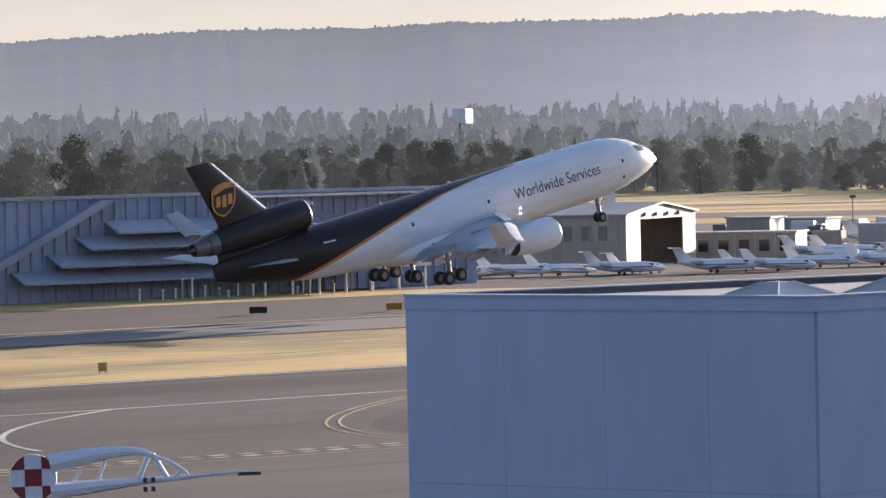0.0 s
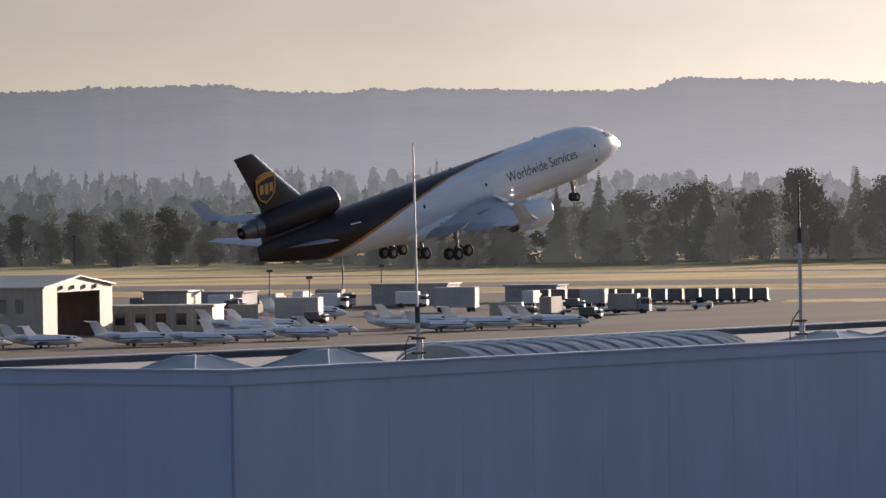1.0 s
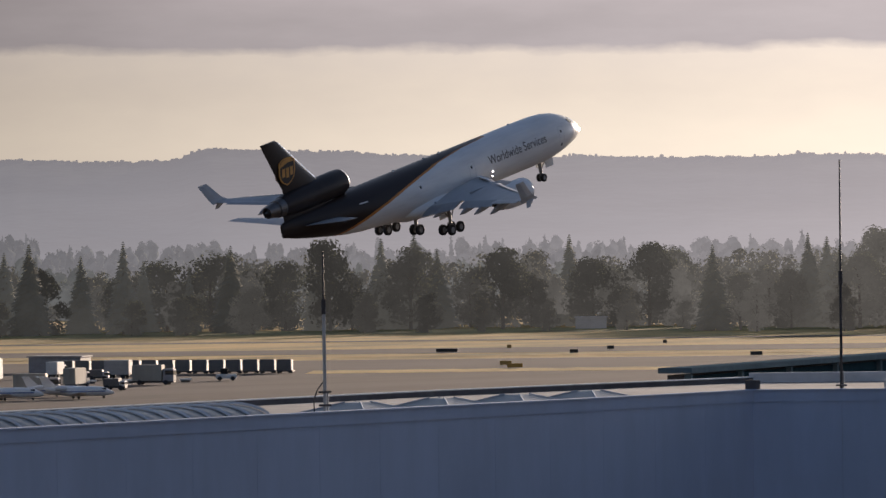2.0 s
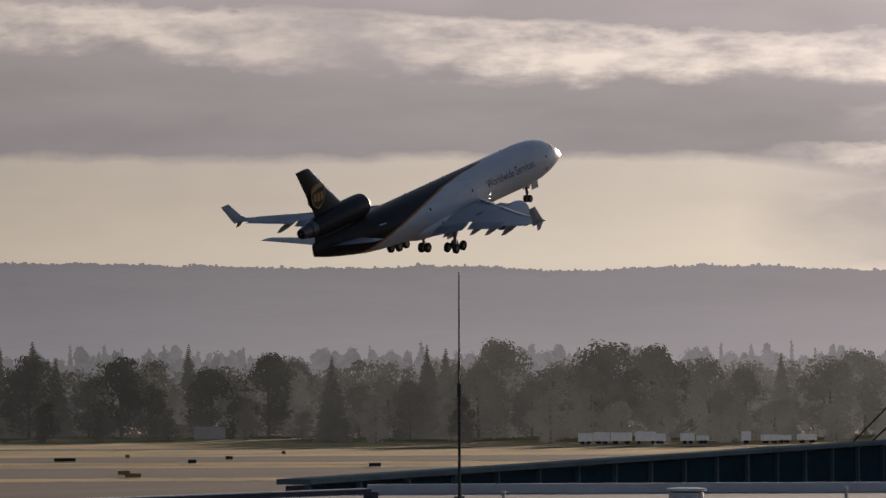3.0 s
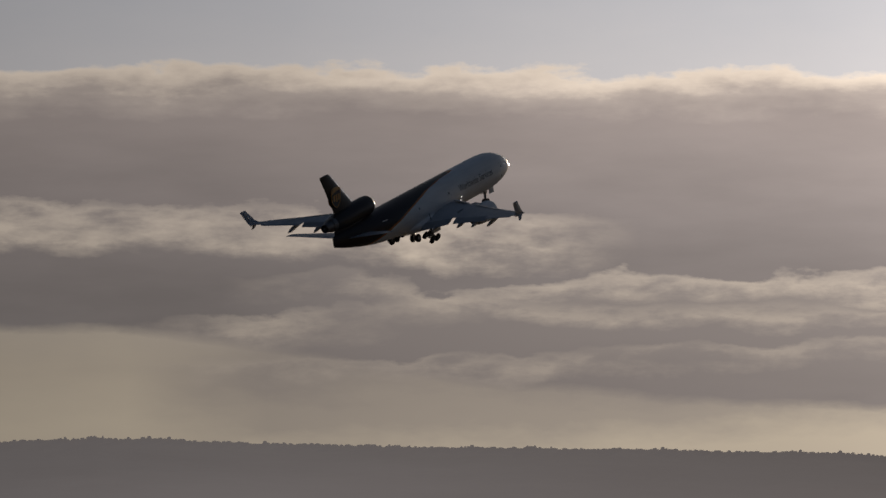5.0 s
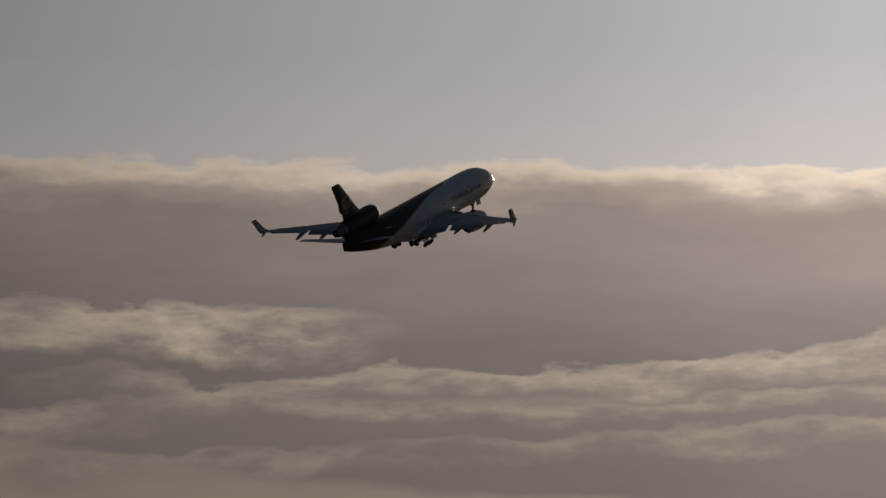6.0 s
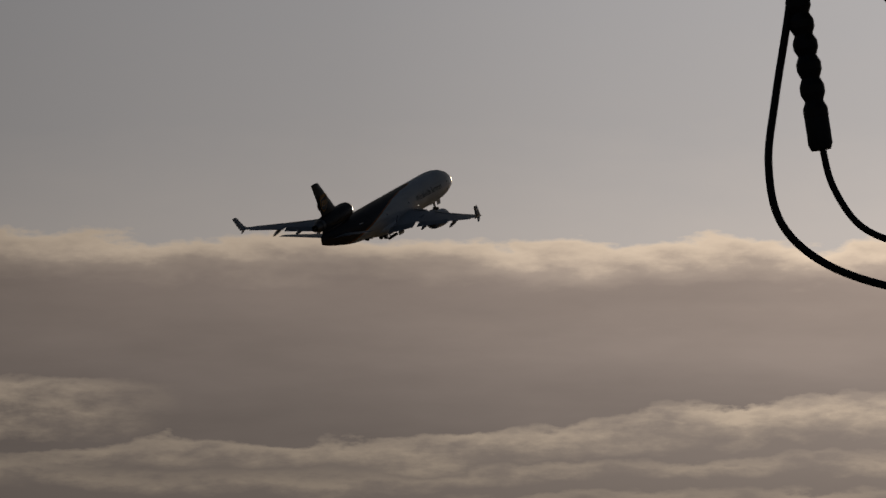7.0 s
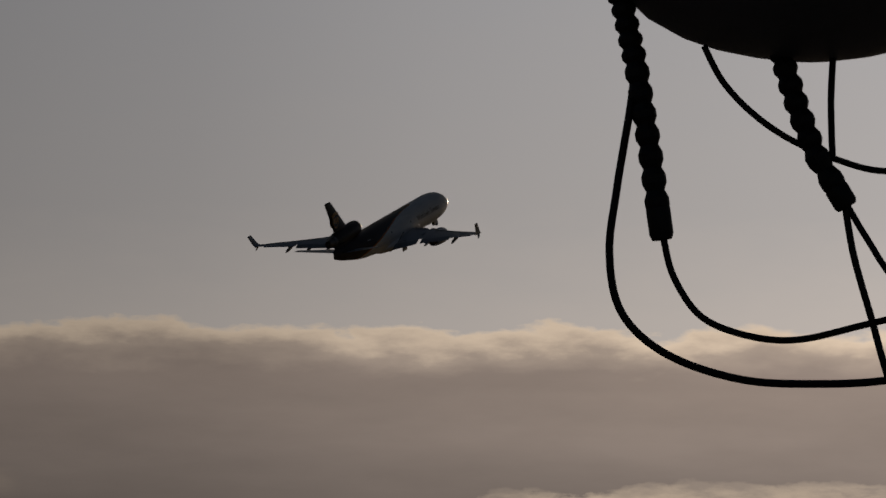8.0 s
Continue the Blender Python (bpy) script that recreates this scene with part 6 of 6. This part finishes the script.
def container_row():
    src = None
    for k in range(14):
        x, y = 649.5 + k * 1.15, 601.5 - k * 2.65
        m = pose(x, y, 0.06, 0, 0, -60)
        if src is None:
            src = empty("cargo_container", "dark cargo container with pale end on a dolly", "container", m, "container row")
            b = Build()
            b.loft([[(x0, 0, 0.5), (x0, 2.0, 0.5), (x0, 2.0, 1.8), (x0, 1.6, 2.3), (x0, 0, 2.3)] for x0 in (0, 2.3)])
            part("shell", b, GREY_BOX, src)
            e = Build()
            e.box(2.3, 0.05, 0.55, 2.42, 1.6, 2.2)
            part("end_curtain", e, WHITE_BOX, src, "pale end curtain")
            d = Build()
            d.box(-0.2, -0.1, 0.3, 2.6, 2.1, 0.48)
            part("dolly", d, DARK_STEEL, src)
            for wx in (0.3, 2.1):
                for wy in (0.1, 1.9):
                    w = Build()
                    w.turned([(-0.1, 0.02), (-0.1, 0.22), (0.1, 0.22), (0.1, 0.02)], 10, m=Matrix.Translation((wx, wy, 0.22)) @ Matrix.Rotation(radians(90), 4, "Z"))
                    part("wheel", w, TYRE, src)
        else:
            copy_thing(src, m)
    t = empty("ramp_tug", "small pale tow tractor on the ramp", "tractor", pose(622, 541, 0.06, 0, 0, -50))
    b = Build()
    b.bevel_box(-1.6, -0.8, 0.35, 1.6, 0.8, 1.0, 0.1)
    part("chassis", b, WHITE_BOX, t)
    b = Build()
    b.bevel_box(-0.9, -0.7, 1.0, 0.3, 0.7, 1.9, 0.12)
    part("cab", b, GLASS_DARK, t, "dark cab")
    for wx in (-1.0, 1.0):
        for wy in (-0.8, 0.8):
            w = Build()
            w.turned([(-0.12, 0.02), (-0.12, 0.36), (0.12, 0.36), (0.12, 0.02)], 12, m=Matrix.Translation((wx, wy, 0.36)) @ Matrix.Rotation(radians(90), 4, "Z"))
            part("wheel", w, TYRE, t)
    for k in range(7):
        c = empty("ramp_dolly", "low empty baggage dolly with pale edge", "dolly", pose(600 + k * 2.2, 553 - k * 1.9, 0.06, 0, 0, -45), "empty dollies")
        b = Build()
        b.bevel_box(-0.9, -0.6, 0.3, 0.9, 0.6, 0.55, 0.05)
        part("bed", b, WHITE_BOX, c)
        b = Build()
        b.box(-0.7, -0.5, 0.0, 0.7, 0.5, 0.3)
        part("undercarriage", b, DARK_STEEL, c)


container_row()


def poles_and_signs():
    for x, y, h in ((744, 740, 8.5), (715, 701, 5.0), (589, 602, 6.5), (563, 567, 6.0), (1058, 1145, 9), (1010, 1110, 8), (980, 1060, 8), (378, 474, 10.2), (400, 500, 7), (436, 512, 8)):
        p = empty("field_pole", "thin steel pole with a small lamp on the airfield", "pole", pose(x, y, 0.03), "field poles")
        b = Build()
        b.tube([(0, 0, 0), (0, 0, h)], [0.14, 0.09], 8)
        part("shaft", b, GALV if x < 450 else DARK_STEEL, p, "", True)
        b = Build()
        b.bevel_box(-0.5, -0.25, h - 0.1, 0.5, 0.25, h + 0.35, 0.08)
        part("head", b, GALV if x < 450 else DARK_STEEL, p)
    rows = [(820, 656, -53, 4.2, SIGN_BLACK), (815, 621, -53, 1.6, SIGN_BLACK), (852, 640, -53, 1.4, SIGN_BLACK), (799, 567, -53, 2.2, SIGN_BLACK), (721, 564, -53, 2.0, SIGN_AMBER), (703, 548, -53, 2.6, SIGN_AMBER),
            (859, 671, -53, 0.9, SIGN_AMBER), (911, 670, -53, 0.8, SIGN_BLACK), (333, 426, -38, 1.8, SIGN_BLACK), (345, 419, -38, 1.6, SIGN_AMBER), (245, 333, -38, 0.7, SIGN_AMBER)]
    for x, y, a, w, mat in rows:
        s = empty("taxiway_sign", "low black taxiway guidance sign on short legs" if mat is SIGN_BLACK else "low amber taxiway guidance sign on short legs", "sign", pose(x, y, 0.02, 0, 0, a), "taxiway signs")
        b = Build()
        b.bevel_box(-w / 2, -0.12, 0.18, w / 2, 0.12, 0.85, 0.04)
        part("board", b, mat, s)
        for q in (-w * 0.35, w * 0.35):
            b = Build()
            b.tube([(q, 0, 0), (q, 0, 0.2)], 0.05, 6)
            part("leg", b, GALV, s)
    r = random.Random(4)
    for k in range(16):
        x, y = 352 + r.uniform(0, 42), 476 + r.uniform(0, 6)
        p = empty("marker_post", "short pale marker post in dry grass", "post", pose(x, y, 0.0), "marker posts")
        h = r.uniform(0.6, 1.3) if k % 4 else 2.2
        b = Build()
        b.tube([(0, 0, 0), (0, 0, h)], 0.11, 8)
        part("stake", b, WHITE_BOX if k % 3 else CREAM_METAL, p, "", True)
        b = Build()
        b.bevel_box(-0.16, -0.16, h, 0.16, 0.16, h + 0.16, 0.04)
        part("cap", b, WHITE_BOX, p)
    # pale tower block far behind
    t = empty("water_tower", "distant white water tank on a grey shaft above the woods", "tower", pose(1287, 1527, 0, 0, 0, -66))
    b = Build()
    b.tube([(2, 3, 0), (2, 3, 21.6)], [0.9, 0.7], 12)
    part("shaft", b, STONE_GREY, t, "grey shaft", True)
    b = Build()
    b.bevel_box(0, 0, 21.2, 5.5, 7, 26.8, 0.3)
    part("tank", b, WHITE_BOX, t)


poles_and_signs()


def service_cart(name, label, category, L, H, body, cab):
    """A boxy ramp vehicle: load box, cab, chassis and four wheels."""
    root = empty(name, label, category)
    b = Build()
    b.bevel_box(-L / 2, -0.95, 0.62, L * 0.22, 0.95, H, 0.08)
    part("load_box", b, body, root)
    b = Build()
    b.bevel_box(L * 0.24, -0.88, 0.55, L / 2, 0.88, H * 0.8, 0.14)
    part("cab", b, cab, root)
    b = Build()
    b.bevel_box(L * 0.3, -0.9, H * 0.5, L / 2 + 0.03, 0.9, H * 0.72, 0.03)
    part("windscreen", b, GLASS_DARK, root, "dark windscreen")
    b = Build()
    b.box(-L / 2, -0.7, 0.35, L / 2, 0.7, 0.6)
    part("chassis", b, DARK_STEEL, root)
    for wx in (-L * 0.32, L * 0.32):
        for wy in (-0.85, 0.85):
            w = Build()
            w.turned([(-0.12, 0.02), (-0.12, 0.38), (0.12, 0.38), (0.12, 0.02)], 12, m=Matrix.Translation((wx, wy, 0.38)) @ Matrix.Rotation(radians(90), 4, "Z"))
            part("wheel", w, TYRE, root)
    return root


def ramp_clutter():
    """Vans, carts and stair trucks scattered over the ramp behind the parked jets."""
    r = random.Random(77)
    kinds = [service_cart("service_van", "white box van parked on the ramp", "van", 5.2, 2.6, WHITE_BOX, WHITE_BOX),
             service_cart("service_truck", "cream ramp truck with a grey cab", "truck", 6.4, 3.0, CREAM_METAL, STONE_GREY),
             service_cart("baggage_cart", "small grey baggage cart on the ramp", "cart", 3.2, 1.7, GREY_BOX, WHITE_BOX)]
    used = set()
    for k in range(40):
        u, v = r.uniform(705, 900), 0
        v = u * math.tan(radians(r.uniform(4.5, 12.5)))
        src = kinds[(0, 2, 1, 2)[k % 4]]
        x, y = uv(u, v)
        m = pose(x, y, 0.06, 0, 0, r.choice((-62, -58, -64, 28, 118)) + r.uniform(-6, 6))
        ob = copy_thing(src, m) if src in used else src
        used.add(src)
        ob.matrix_basis = m
        tagged(ob, group="ramp vehicles")


ramp_clutter()


def motions():
    rows = [(0.0, 342.3, 409.4, 9.4, -0.5, 12.0, 1.3), (0.5, 386.3, 410.4, 13.0, -0.6, 12.9, 1.3), (1.2, 446.9, 413.0, 19.3, -1.3, 14.0, 0.7),
            (2.3, 535.4, 411.1, 31.1, -1.2, 15.3, 0.8), (2.5, 551.7, 410.9, 33.6, -1.2, 15.7, 1.1), (3.0, 592.7, 410.6, 40.0, -1.3, 16.4, 1.6),
            (4.0, 676.4, 410.7, 54.8, -1.7, 17.2, 1.5), (4.5, 718.4, 410.8, 63.2, -1.7, 17.4, 0.9), (5.0, 760.7, 410.8, 71.7, -1.7, 17.7, 0.2),
            (5.2, 777.2, 410.9, 75.2, -1.7, 17.7, 0.0), (6.3, 869.0, 410.5, 96.8, -1.8, 17.9, 0.1), (6.5, 885.6, 410.5, 100.6, -1.8, 18.1, 0.0),
            (7.0, 927.3, 410.5, 110.9, -1.8, 18.3, -0.5), (7.5, 968.8, 410.8, 121.3, -1.8, 18.5, -0.9), (8.0, 1010.4, 411.0, 131.9, -1.8, 18.7, -1.1)]
    walk(plane, [(t, pose(x, y, z, roll, -pitch, yaw)) for t, x, y, z, yaw, pitch, roll in rows])

    # the undercarriage begins to fold away in the climb
    def swing(x, y, z, axis, deg):
        return Matrix.Translation((x, y, z)) @ Matrix.Rotation(radians(deg), 4, axis) @ Matrix.Translation((-x, -y, -z))
    for side in (1, -1):
        walk(GEARS[side], [(t, swing(-3.1, side * 5.1, -1.6, "X", side * a)) for t, a in ((0.0, 0), (2.3, 0), (3.0, -7), (3.5, -14), (4.5, -27), (5.2, -36), (6.5, -52), (8.0, -78))])
    walk(GEARS[0], [(t, swing(-3.6, 0, -2.9, "Y", a)) for t, a in ((0.0, 0), (3.2, 0), (4.5, -18), (6.5, -48), (8.0, -78))])
    walk(GEARS[2], [(t, swing(21.6, 0, -2.6, "Y", a)) for t, a in ((0.0, 0), (6.0, 0), (7.0, -22), (8.0, -60))])


motions()
